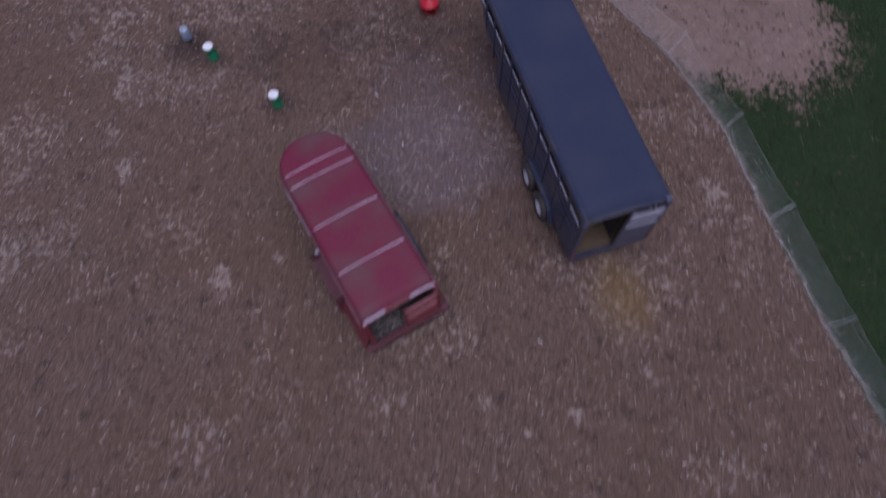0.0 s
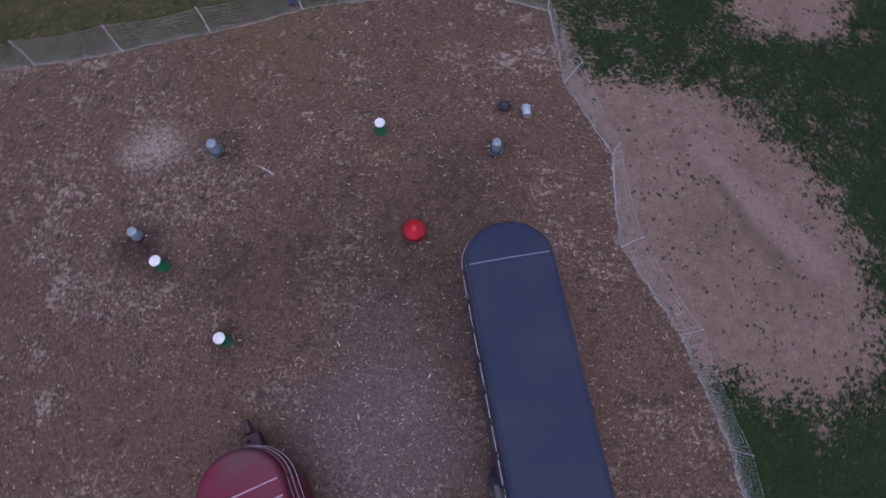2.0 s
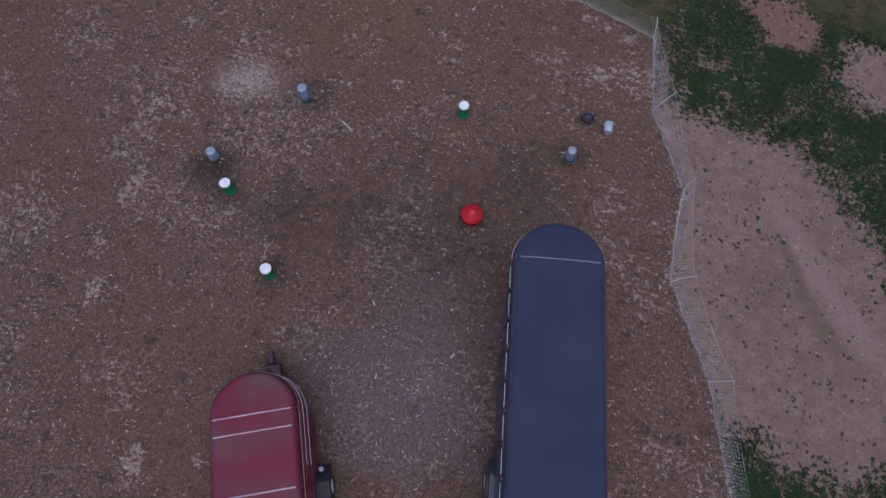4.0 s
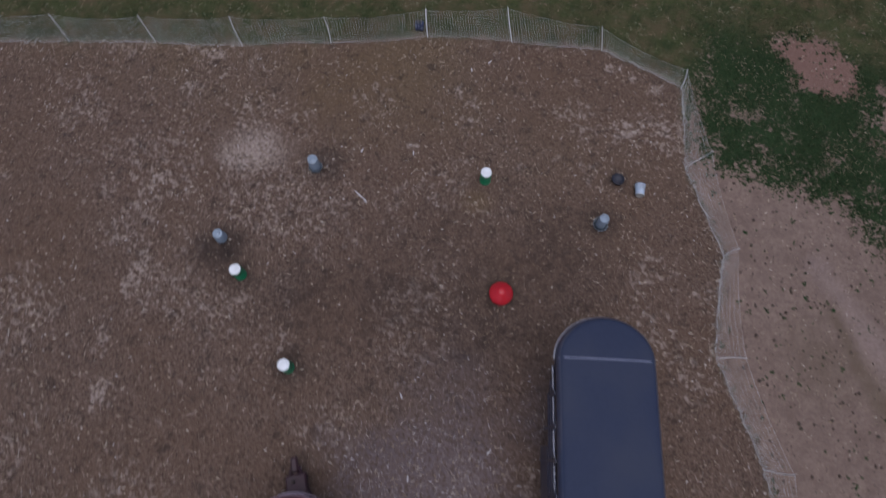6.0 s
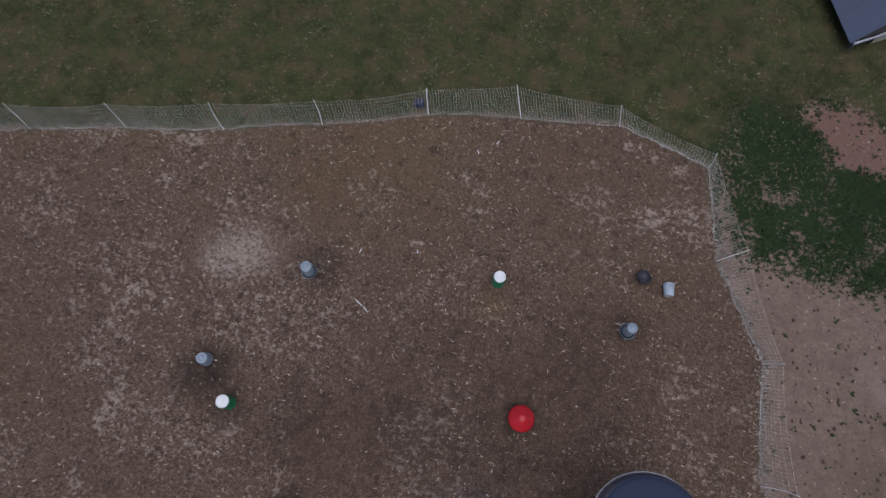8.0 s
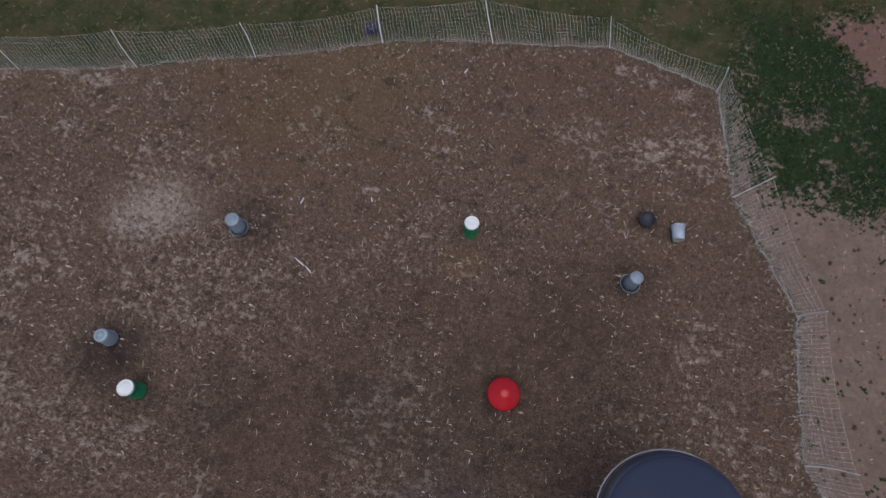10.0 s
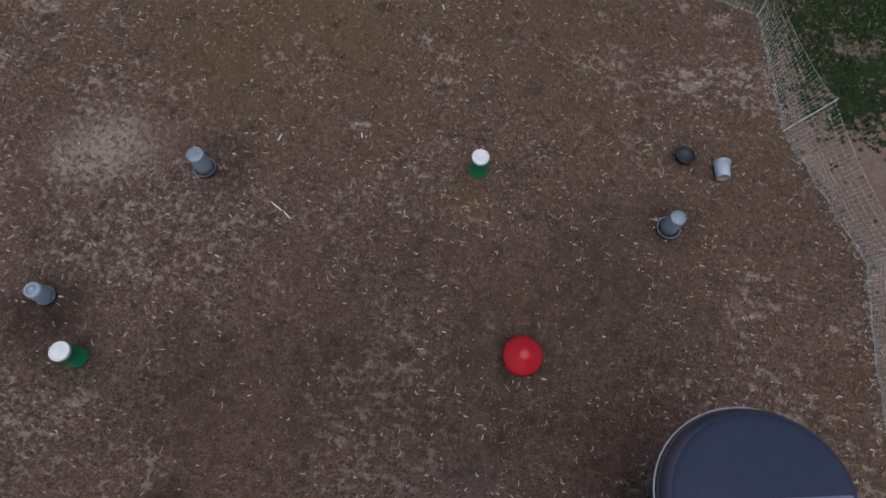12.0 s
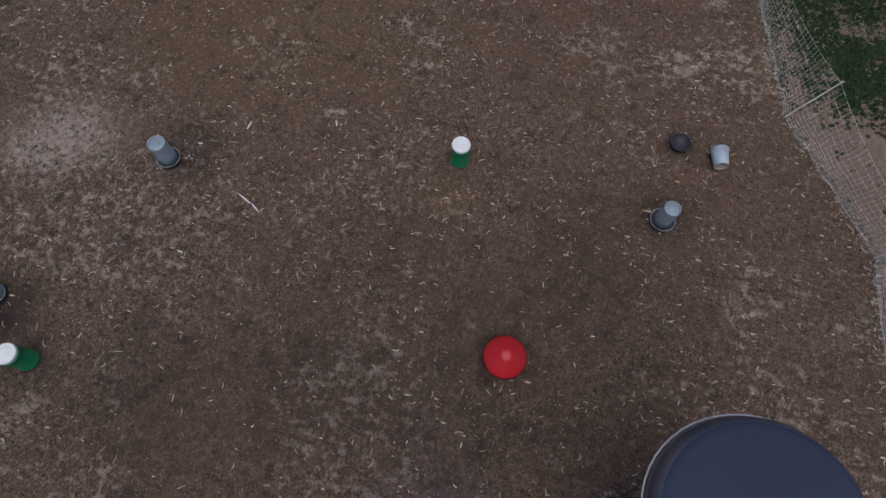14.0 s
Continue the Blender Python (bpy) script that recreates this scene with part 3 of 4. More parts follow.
def trailer(name, m, label, p):
    """A bumper-pull stock trailer; y runs forward from the rear sill, x to its right."""
    t = thing(name, m, label, "trailer")
    wr, wb, top, long, nose = p["roof_half"], p["body_half"], p["top"], p["length"], p["nose"]
    sill = p["sill"]
    roofm, sidem = p["roof_material"], p["side_material"]

    def half(y, w, reach):
        return w if y <= long else w * math.sqrt(max(0.0, 1 - ((y - long) / reach) ** 2))

    # roof: crowned sheet with a rolled edge, round at the front
    ss = [-1, -0.99, -0.96, -0.92, -0.87, -0.8, -0.6, -0.3, 0, 0.3, 0.6, 0.8, 0.87, 0.92, 0.96, 0.99, 1]
    drop = p["drop"]

    def roof_z(y, s):
        """Height of the roof at y, at the share s of its half width there."""
        a, flat = abs(s), wr / wb
        k = min(1.0, max(0.0, a - flat) / (1 - flat))
        return top - 0.05 * a * a - drop * (1 - math.sqrt(max(0.0, 1 - k * k)))

    bm = strip(bmesh.new(), [[(q * wb, y, roof_z(0, q)) for q in ss] for y in np.linspace(0, long, 14)])
    strip(bm, [[(q * wb * math.cos(a), long + q * nose * math.sin(a), roof_z(0, q)) for q in ss[8:]] for a in np.linspace(0, math.pi, 41)])
    bmesh.ops.remove_doubles(bm, verts=bm.verts, dist=0.0005)
    ob = part("roof", bm, roofm, t, p["roof_label"], True)
    ob.data.materials.append(sidem)
    for f in ob.data.polygons:
        x, y = f.center.x / wb, max(0.0, f.center.y - long) / nose
        f.material_index = int(math.hypot(x, y) > p["edge_from"])
    ob.modifiers.new("thick", "SOLIDIFY").thickness = 0.03
    rim_z = top - drop - 0.05

    # straps across the roof
    for y, wide, reach in p["straps"]:
        sr = [-reach + 2 * reach * i / 16 for i in range(17)]
        bm = bmesh.new()
        strip(bm, [[(s * wb, y + d, roof_z(y, s) + h) for s in sr] for d, h in ((-wide / 2, 0.002), (-wide / 2 + 0.01, 0.014), (wide / 2 - 0.01, 0.014), (wide / 2, 0.002))])
        part("roof_strap", bm, p["strap_material"], t, p["strap_label"])

    # body: front shell round the nose, side panels, slats and uprights
    outline = [(half(long + nose * math.sin(radians(a)), wb, nose), long + nose * math.sin(radians(a))) for a in np.linspace(0, 90, 13)]
    ring = [(-x, y) for x, y in outline] + [(x, y) for x, y in reversed(outline[:-1])]
    ob = part("nose_panel", strip(bmesh.new(), [[(x * k, long - (1 - k) * p["nose_back"] + (y - long) * k, z) for x, y in ring] for z, k in ((sill, p["nose_foot"]), (sill + 0.35, p["nose_foot"] * 0.8 + 0.2), (rim_z - 0.5, 0.93 if p["nose_foot"] < 0.8 else 0.99), (rim_z, 1.0))]), sidem, t, "", True)
    ob.modifiers.new("thick", "SOLIDIFY").thickness = 0.025
    part("bulkhead", boxed(-wb + 0.03, wb - 0.03, long - 0.03 - (1 - p["nose_foot"]) * p["nose_back"], long - (1 - p["nose_foot"]) * p["nose_back"], sill, rim_z - 0.02), sidem, t)
    for side in (-1, 1):
        k, z0, z1 = wb + p["skirt"], sill - (0.1 if p["skirt"] else 0.0), sill + p["panel"]
        bm = bmesh.new()
        ahead = long - (1 - p["nose_foot"]) * p["nose_back"]
        last = p["axles"][0] - p["wheel"] - 0.1 if p["skirt"] else ahead
        for y0, y1, foot in ((0, last, k), (last, ahead, wb)):
            if y1 > y0:
                v = [bm.verts.new((side * x, y, z)) for y in (y0, y1) for x, z in ((foot, z0), (wb, z1), (wb - 0.03, z1), (foot - 0.03, z0))]
                for q in ((0, 1, 5, 4), (1, 2, 6, 5), (2, 3, 7, 6), (3, 0, 4, 7), (0, 3, 2, 1), (4, 5, 6, 7)):
                    bm.faces.new([v[i] for i in q])
        part("side_panel", bm, sidem, t)
        z = sill + p["panel"] + p["gap"]
        while z + 0.16 < rim_z:
            part("side_slat", boxed(min(side * wb, side * (wb - 0.03)), max(side * wb, side * (wb - 0.03)), 0.03, long - 0.02 - (1 - p["nose_foot"]) * p["nose_back"] * max(0.0, 0.85 - (z - sill) / (rim_z - sill)), z, z + 0.16, bevel=0.006), sidem, t)
            z += 0.16 + p["gap"]
        n = p["uprights"]
        for i in range(n + 1):
            y = 0.03 + (long - 0.06) * i / n
            if i == n and p["nose_foot"] < 0.8:
                continue
            foot = sill
            if y > ahead:  # the lower body is cut back under the nose
                back = long - y
                foot = rim_z - 0.5 * back / 0.28 if back < 0.28 else sill + 0.35 + (1 - (back - 0.28) / 1.32) * (rim_z - sill - 0.85)
            part("upright", boxed(min(side * (wb + 0.025), side * (wb - 0.05)), max(side * (wb + 0.025), side * (wb - 0.05)), y - 0.03, y + 0.03, foot, rim_z + 0.01, bevel=0.008), sidem, t)
        for i in range(n):
            y0, y1 = 0.03 + (long - 0.06) * i / n, 0.03 + (long - 0.06) * (i + 1) / n
            if p["dashes"]:
                part("side_trim", boxed(min(side * (wb + 0.02), side * (wb + 0.002)), max(side * (wb + 0.02), side * (wb + 0.002)), y0 + 0.08, y1 - 0.08, rim_z - 0.19, rim_z - 0.176), WHITE_TRIM, t, "white trim rail")
        if not p["dashes"]:
            part("side_trim", boxed(min(side * (wb + 0.02), side * (wb + 0.002)), max(side * (wb + 0.02), side * (wb + 0.002)), 0, long, rim_z - 0.025, rim_z - 0.008), DULL_PINK, t, "dull pink trim rail")
        # wheels and fenders
        for y in p["axles"]:
            wheel(t, side * (wb + p["wheel_out"]), y, p["wheel"], side)
        fender(t, side * wb, side * (wb + p["fender_out"]), p["axles"][0] - p["wheel"] * 0.8, p["axles"][-1] + p["wheel"] * 0.8, p["wheel"] * 2 + 0.1, p["fender_material"][side > 0])
        if p["skirt"]:
            part("reflector", boxed(side * (wb + 0.1) - 0.05, side * (wb + 0.1) + 0.05, p["axles"][-1] + p["wheel"] + 0.02, p["axles"][-1] + p["wheel"] + 0.12, 0.5, 0.58, bevel=0.02), WHITE_TRIM, t, "pale round reflector")
        part("marker_lamp", boxed(min(side * (wb + 0.02), side * (wb + 0.05)), max(side * (wb + 0.02), side * (wb + 0.05)), long * 0.5 - 0.05, long * 0.5 + 0.05, sill + 0.05, sill + 0.1), LAMP, t, "small red marker lamp")
    ob = part("nose_rail", tube(bmesh.new(), [(x * 1.012, long + (y - long) * 1.012, rim_z - 0.04) for x, y in ring], 0.009), WHITE_TRIM if p["dashes"] else DULL_PINK, t, "bright trim rail", True)
    if not p["dashes"]:
        for z, out, r in ((rim_z - 0.3, 1.03, 0.011), (rim_z - 0.62, 1.045, 0.011)):
            line = [(-wb * out, long - 1.1)] + [(x * out, long + (y - long) * out) for x, y in ring] + [(wb * out, long - 1.1)]
            part("nose_rail", tube(bmesh.new(), [(x, y, z) for x, y in line], r), STRAP, t, "pale rub rail", True)
    # floor, bedding, chassis, rear frame and gates
    part("floor", boxed(-wb + 0.03, wb - 0.03, 0, ahead - 0.04, sill - 0.06, sill), STEEL, t)
    bm = bmesh.new()
    gx, gy = np.linspace(-wb + 0.05, wb - 0.05, 12), np.linspace(0.02, ahead - 0.1, 40)
    strip(bm, [[(x, y, sill + 0.03 + 0.07 * float(value_noise(x * 3 + 5, y * 3, 0.7, 3))) for x in gx] for y in gy])
    part("bedding", bm, p["bedding"], t, "trodden straw bedding", True)
    for x in (-wb + 0.25, wb - 0.25):
        part("chassis_rail", boxed(x - 0.04, x + 0.04, 0.05, ahead, sill - 0.2, sill - 0.06), STEEL, t)
    for y in p["axles"]:
        part("axle", tube(bmesh.new(), [(-wb - 0.1, y, p["wheel"]), (wb + 0.1, y, p["wheel"])], 0.04), STEEL, t)
    part("rear_bumper", boxed(-p["bumper_half"], p["bumper_half"], -p["bumper_back"], 0.0, sill - 0.16, sill - 0.02, bevel=0.015), p["fender_material"][0], t)
    for side in (-1, 1):
        part("rear_post", boxed(side * (wb - 0.05) - 0.06, side * (wb - 0.05) + 0.06, -0.06, 0.06, sill, rim_z, bevel=0.01), sidem, t)
        part("tail_lamp", boxed(side * (wb - 0.05) - 0.045, side * (wb - 0.05) + 0.045, -0.085, -0.055, sill + 0.1, sill + 0.28, bevel=0.01), LAMP, t, "red tail lamp")
    bm = bmesh.new()
    strip(bm, [[(s * wb, -0.03 + d, roof_z(0, s) - h) for s in [-0.97 + 0.097 * i * 2 for i in range(11)]] for d, h in ((-0.02, 0.035), (-0.02, 0.11), (0.03, 0.11), (0.03, 0.035), (-0.02, 0.035))])
    part("rear_header", bm, sidem, t)
    for x0, x1 in p["header_trim"]:
        bm = bmesh.new()
        sr = [x0 + (x1 - x0) * i / 6 for i in range(7)]
        strip(bm, [[(s * wb, y, roof_z(0, s) + h) for s in sr] for y, h in ((-0.05, -p["trim_drop"]), (-0.055, 0.01), (-0.015, 0.014), (-0.005, 0.0))])
        part("rear_trim", bm, p["strap_material"], t, p["strap_label"])
    gate = new("rear_gate")
    gate.parent = t
    gate.matrix_basis = pose(*p["gate_at"])
    gw, gz0, gz1 = p["gate_width"], sill + 0.02, rim_z - p["gate_top"]
    for x in (0.0, gw):
        part("gate_stile", boxed(x - 0.025, x + 0.025, -0.025, 0.025, gz0, gz1, bevel=0.006), p["gate_material"], gate)
    if p["gate_panel"]:
        part("gate_panel", boxed(0.026, gw - 0.026, 0.018, 0.03, gz0, gz1 - 0.12), p["gate_material"], gate)
    k = p["gate_slats"]
    for i in range(k):
        z = gz0 + (gz1 - gz0) * i / k
        part("gate_slat", boxed(0.026, gw - 0.026, -0.015, 0.015, z + 0.01, z + (gz1 - gz0) / k * (0.55 if i in p["pale_slats"] else 0.8), bevel=0.004), p["pale_slat"] if i in p["pale_slats"] else p["slat_material"], gate, "pale slat" if i in p["pale_slats"] else "")
    # added dark sheet that stands for the shade inside, behind the gate
    if p["shade_panel"]:
        part("shade_panel", boxed(0.1, 0.13, 0.12, 1.5, sill + 0.02, rim_z - 0.25, bevel=0.006), STEEL, t, "dark sheet standing for the shade behind the gate")
    if p["loose_straw"]:
        bm = bmesh.new()
        r1 = random.Random(5)
        for i in range(90):
            x, y, a, k = r1.uniform(-wb + 0.1, 0.05), r1.uniform(0.03, 0.7), r1.uniform(0, 3.14), r1.uniform(0.05, 0.14)
            z = sill + 0.1 + r1.uniform(0, 0.05)
            tube(bm, [(x - k * math.cos(a), y - k * math.sin(a), z), (x, y, z + 0.02), (x + k * math.cos(a + 0.4), y + k * math.sin(a + 0.4), z)], 0.006, 3)
        part("loose_straw", bm, SHAVED_STRAW, t, "pale loose straw stems")
    # tongue and jack
    y0 = long + nose * p["tongue_from"]
    tip = long + nose + p["tongue"]
    for side in (-1, 1):
        part("tongue_beam", tube(bmesh.new(), [(side * wb * 0.55, y0, sill - 0.12), (side * 0.06, tip - 0.2, sill - 0.1)], 0.05, 4), p["tongue_material"], t)
    part("coupler", boxed(-0.07, 0.07, tip - 0.32, tip, sill - 0.16, sill - 0.02, bevel=0.03), p["tongue_material"], t)
    part("jack", lathe([(0, 0.0), (0.1, 0.0), (0.1, 0.025), (0.035, 0.03), (0.035, sill + 0.32), (0.0, sill + 0.33)], 14, (0.0, tip - 0.5)), STEEL, t, "", True)
    if p["tongue"] > 0.3:
        part("tool_tray", boxed(-0.17, 0.26, tip - 0.82, tip - 0.36, sill - 0.06, sill + 0.16, bevel=0.03), p["tongue_material"], t)
    return t


trailer("livestock_trailer", pose(3.53, 4.735, 0, 0, 0, 16.3), "long navy blue steel livestock trailer with rounded nose, rear gate ajar", dict(
    roof_half=0.84, body_half=0.97, top=2.51, drop=0.2, length=6.81, nose=0.86, sill=0.5, panel=0.8, gap=0.09, uprights=11, dashes=True, nose_foot=0.6, nose_back=4.0, edge_from=0.9,
    roof_material=NAVY, side_material=NAVY_SIDE, roof_label="smooth dark navy sheet metal roof", straps=[(6.81, 0.03, 0.96)], strap_material=SEAM, strap_label="grey sealed seam",
    axles=(1.465, 2.34), wheel=0.36, wheel_out=0.07, fender_out=0.1, skirt=0.0, fender_material=(NAVY_SIDE, NAVY_SIDE), bumper_half=0.96, bumper_back=0.07, header_trim=[(0.8, 0.97)], trim_drop=0.05,
    gate_at=(0.12, -0.03, 0, 0, 0, -2), gate_width=0.8, gate_slats=9, gate_panel=True, gate_top=0.1, pale_slats=(5, 7, 8), pale_slat=PALE_ALU, shade_panel=True, loose_straw=False, bedding=BEDDING, gate_material=ALU, slat_material=ALU, tongue=-0.95, tongue_from=-0.9, tongue_material=STEEL))
trailer("stock_trailer", pose(-1.115, 2.96, 0, 0, 0, 30.6), "short faded red stock trailer with pale roof straps", dict(
    roof_half=0.76, body_half=0.86, top=2.1, drop=0.2, length=3.74, nose=0.84, sill=0.4, panel=0.6, gap=0.08, uprights=5, dashes=False, nose_foot=0.85, nose_back=0.6, edge_from=2.0,
    roof_material=RED, side_material=RED_SIDE, roof_label="faded red painted metal roof", straps=[(3.74, 0.027, 0.99), (3.41, 0.027, 0.99), (2.29, 0.03, 0.99), (1.13, 0.03, 0.99)], strap_material=STRAP, strap_label="pale grey-pink roof strap",
    axles=(1.48, 2.16), wheel=0.31, wheel_out=0.16, fender_out=0.28, skirt=0.2, fender_material=(FENDER_RED, DARK_PAINT), bumper_half=1.04, bumper_back=0.17, header_trim=[(-0.94, -0.36), (0.28, 0.94)], trim_drop=0.012,
    gate_at=(0.02, -0.07, 0, 0, 0, 0), gate_width=0.8, gate_slats=5, gate_panel=True, gate_top=0.26, pale_slats=(2, 4), pale_slat=PALE_SLAT, shade_panel=False, loose_straw=True, bedding=SHADE_BEDDING, gate_material=RED_SIDE, slat_material=RED_GATE, tongue=0.72, tongue_from=-0.1, tongue_material=MAROON))


# ---- netting fence ----
def build_fence():
    fence = thing("netting_fence", Matrix.Identity(4), "white electric poultry netting on slim leaning white posts around the yard", "fence")
    tall = 0.92
    rise = [0.02, 0.06, 0.11, 0.165, 0.225, 0.29, 0.37, 0.46, 0.56, 0.68, 0.82, 0.98]
    for i, (foot, head) in enumerate(FENCE):
        f, h = Vector((*foot, 0)), Vector((*head, tall + 0.03))
        bow = 0.03 * math.sin(i * 2.3)
        side = (h - f).cross((0, 0, 1)).normalized() if (h - f).xy.length > 0.01 else Vector((1, 0, 0))
        thick = 0.015 if i == 7 else 0.0098
        part("post", tube(bmesh.new(), [f - Vector((0, 0, 0.05)), f.lerp(h, 0.3) + side * bow * 0.8, f.lerp(h, 0.65) + side * bow, h], thick, 6), POST, fence)
    for i, ((fa, ha), (fb, hb)) in enumerate(zip(FENCE, FENCE[1:])):
        verts, faces = [], []
        r0 = random.Random(50 + i)
        bend, sag, slump = r0.uniform(-0.05, 0.05), r0.uniform(0.06, 0.14), r0.uniform(-0.08, 0.08)
        A, B, C, D = Vector((*fa, 0.0)), Vector((*fb, 0.0)), Vector((*ha, tall)), Vector((*hb, tall))
        side = (B - A).cross((0, 0, 1)).normalized()

        def spot(u, v):
            low, high = A.lerp(B, u), C.lerp(D, u)
            k = 4 * u * (1 - u)
            p = low.lerp(high, v) + side * (bend * k * (1 - 0.4 * v) + slump * k * math.sin(3.1 * v))
            p.z -= sag * k * v
            p += side * (0.018 * (1 - v) * (math.sin(23 * u + i) + 0.6 * math.sin(57 * u + 2 * i)))
            p.z = max(p.z, 0.02)
            return p

        def bar(points, r):
            k = len(verts)
            for j, q in enumerate(points):
                d = (points[min(j + 1, len(points) - 1)] - points[max(j - 1, 0)]).normalized()
                a = d.cross(side).normalized() * r
                verts.extend([q + a, q - a * 0.5 + side * r * 0.87, q - a * 0.5 - side * r * 0.87])
            for j in range(len(points) - 1):
                for s in range(3):
                    s2 = (s + 1) % 3
                    faces.append((k + 3 * j + s, k + 3 * j + s2, k + 3 * j + 3 + s2, k + 3 * j + 3 + s))

        n = max(12, int((B - A).length / 0.075))
        for v in rise:
            bar([spot(u / 12, v) for u in range(13)], 0.0016 if v > 0.95 else 0.0019 if v < 0.08 else 0.0013)
        for j in range(1, n):
            u = (j + r0.uniform(-0.12, 0.12)) / n
            w = r0.uniform(0.04, 0.16) / n
            bar([spot(u + w * (-1) ** k * (0.3 + v), v) for k, v in enumerate((rise[0], 0.13, 0.29, 0.5, 0.75, rise[-1]))], 0.0019 if i < 10 else 0.0015)
        # slack foot of the net: short strands folded out over the ground
        for j in range(int((B - A).length / (0.03 if i >= 9 else 0.07))):
            u, reach, z = r0.uniform(0.01, 0.98), r0.uniform(0.03, 0.11), r0.uniform(0.012, 0.03)
            foot, way = spot(u, 0.02), r0.uniform(-0.5, 0.5)
            along = (B - A).normalized()
            path = [foot + (side * (k - 0.4) + along * way * k) * reach for k in (0.0, 0.5, 1.0)]
            for k, q in enumerate(path):
                q.z = z + 0.02 * (k == 1)
            bar(path, r0.uniform(0.0012, 0.0024))
        me = bpy.data.meshes.new("net")
        me.from_pydata(verts, [], faces)
        me.materials.append(NET)
        ob = new("net", me)
        ob.parent = fence
    return fence


build_fence()


# ---- feeders, pails and pots in the yard ----
def tube_feeder(x, y, z_turn, tall, label, lean=0.0, pan=0.165, r=0.128, dome=0.0):
    t = thing("tube_feeder", pose(x, y, 0, lean, 0, z_turn), label, "poultry feeder", "galvanised feeders")
    part("pan", lathe([(0, 0.015), (pan - 0.035, 0.015), (pan, 0.085), (pan + 0.01, 0.09), (pan + 0.015, 0.08), (pan - 0.02, 0.0), (0, 0.0)], 30), GALV_DARK, t, "dark rimmed feed pan", True)
    part("pan_rim", lathe([(pan + 0.006, 0.088), (pan + 0.011, 0.094), (pan + 0.016, 0.088), (pan + 0.011, 0.082), (pan + 0.006, 0.088)], 30), GALV, t, "", True)
    part("tube", lathe([(r - 0.005, 0.05), (r + 0.012, 0.05), (r + 0.006, tall * 0.4), (r, tall - 0.02 - dome), (r - 0.25 * dome, tall - 0.4 * dome), (r - 0.006 - dome, tall), (r - 0.012 - dome, tall - 0.012), (r - 0.012 - dome, tall - 0.05), (r - 0.012, 0.05)], 30), GALV, t, "", True)
    part("lid", lathe([(r - 0.013 - dome, tall - 0.035), (0.1, tall - 0.022), (0.05, tall - 0.02), (0.045, tall + 0.0), (0, tall + 0.003)], 26), GALV, t, "", True)
    part("handle", tube(bmesh.new(), [(0.042 * math.cos(a), 0.028 * math.sin(a), tall + 0.006) for a in np.linspace(0, 2 * math.pi, 13)], 0.005, 5), GALV, t)
    return t


tube_feeder(-6.26, 14.23, 20, 0.5, "galvanised tube feeder standing in a round pan on damp soil")
tube_feeder(-7.69, 11.63, 75, 0.42, "galvanised tube feeder with a domed lid on dark soil", 3, 0.128, 0.122, 0.035)
tube_feeder(1.19, 15.1, 140, 0.48, "galvanised tube feeder among the trampled soil", 0, 0.172, 0.118)


def bucket_feeder(x, y, turn, label, first=None):
    if first:
        return tagged(copy_thing(first, pose(x, y, 0, 0, 0, turn)), label)
    t = thing("bucket_feeder", pose(x, y, 0, 0, 0, turn), label, "poultry waterer", "green bucket waterers")
    part("bucket", lathe([(0, 0.0), (0.143, 0.0), (0.147, 0.015), (0.147, 0.05), (0.142, 0.06), (0.14, 0.3), (0.138, 0.39), (0.142, 0.395), (0.142, 0.41), (0.136, 0.415), (0.134, 0.45), (0.126, 0.45), (0.12, 0.02), (0, 0.02)], 32), GREEN, t, "", True)
    part("lid", lathe([(0.136, 0.43), (0.14, 0.465), (0.136, 0.477), (0.127, 0.477), (0.122, 0.466), (0.1, 0.465), (0.097, 0.468), (0.05, 0.467), (0, 0.469)], 32), LID, t, "white plastic snap lid with moulded rings", True)
    part("bail", tube(bmesh.new(), [(0.145 * math.cos(a), 0.035 + 0.115 * math.sin(a), 0.37 - 0.12 * math.sin(a)) for a in np.linspace(0, math.pi, 11)], 0.004, 5), STEEL, t)
    return t


b1 = bucket_feeder(-1.95, 15.35, 10, "green plastic bucket with white lid standing on bare soil")
bucket_feeder(-6.83, 10.92, 130, "green plastic bucket with white lid near a galvanised feeder", b1)
bucket_feeder(-4.8, 9.24, 250, "green plastic bucket with white lid at the gravelly patch", b1)


def dome_feeder():
    t = thing("range_feeder", pose(-0.66, 12.5, 0, 0, 0, 15), "large bright red conical plastic poultry feeder", "poultry feeder")
    part("cover", lathe([(0.0, 0.462), (0.045, 0.46), (0.075, 0.452), (0.095, 0.436), (0.112, 0.42), (0.19, 0.365), (0.275, 0.29), (0.288, 0.27), (0.28, 0.27), (0.18, 0.345), (0.0, 0.41)], 40), RED_PLASTIC, t, "", True)
    part("hopper", lathe([(0.12, 0.06), (0.15, 0.13), (0.165, 0.34), (0.155, 0.34), (0.14, 0.13), (0.11, 0.06)], 30), RED_PLASTIC, t, "", True)
    part("tray", lathe([(0, 0.0), (0.21, 0.0), (0.25, 0.1), (0.262, 0.1), (0.262, 0.09), (0.222, -0.0)], 36), RED_PLASTIC, t, "", True)
    for i in range(4):
        a = math.pi / 4 + math.pi / 2 * i
        part("strut", tube(bmesh.new(), [(0.16 * math.cos(a), 0.16 * math.sin(a), 0.02), (0.2 * math.cos(a), 0.2 * math.sin(a), 0.335)], 0.01, 6), RED_PLASTIC, t)
    return t


dome_feeder()


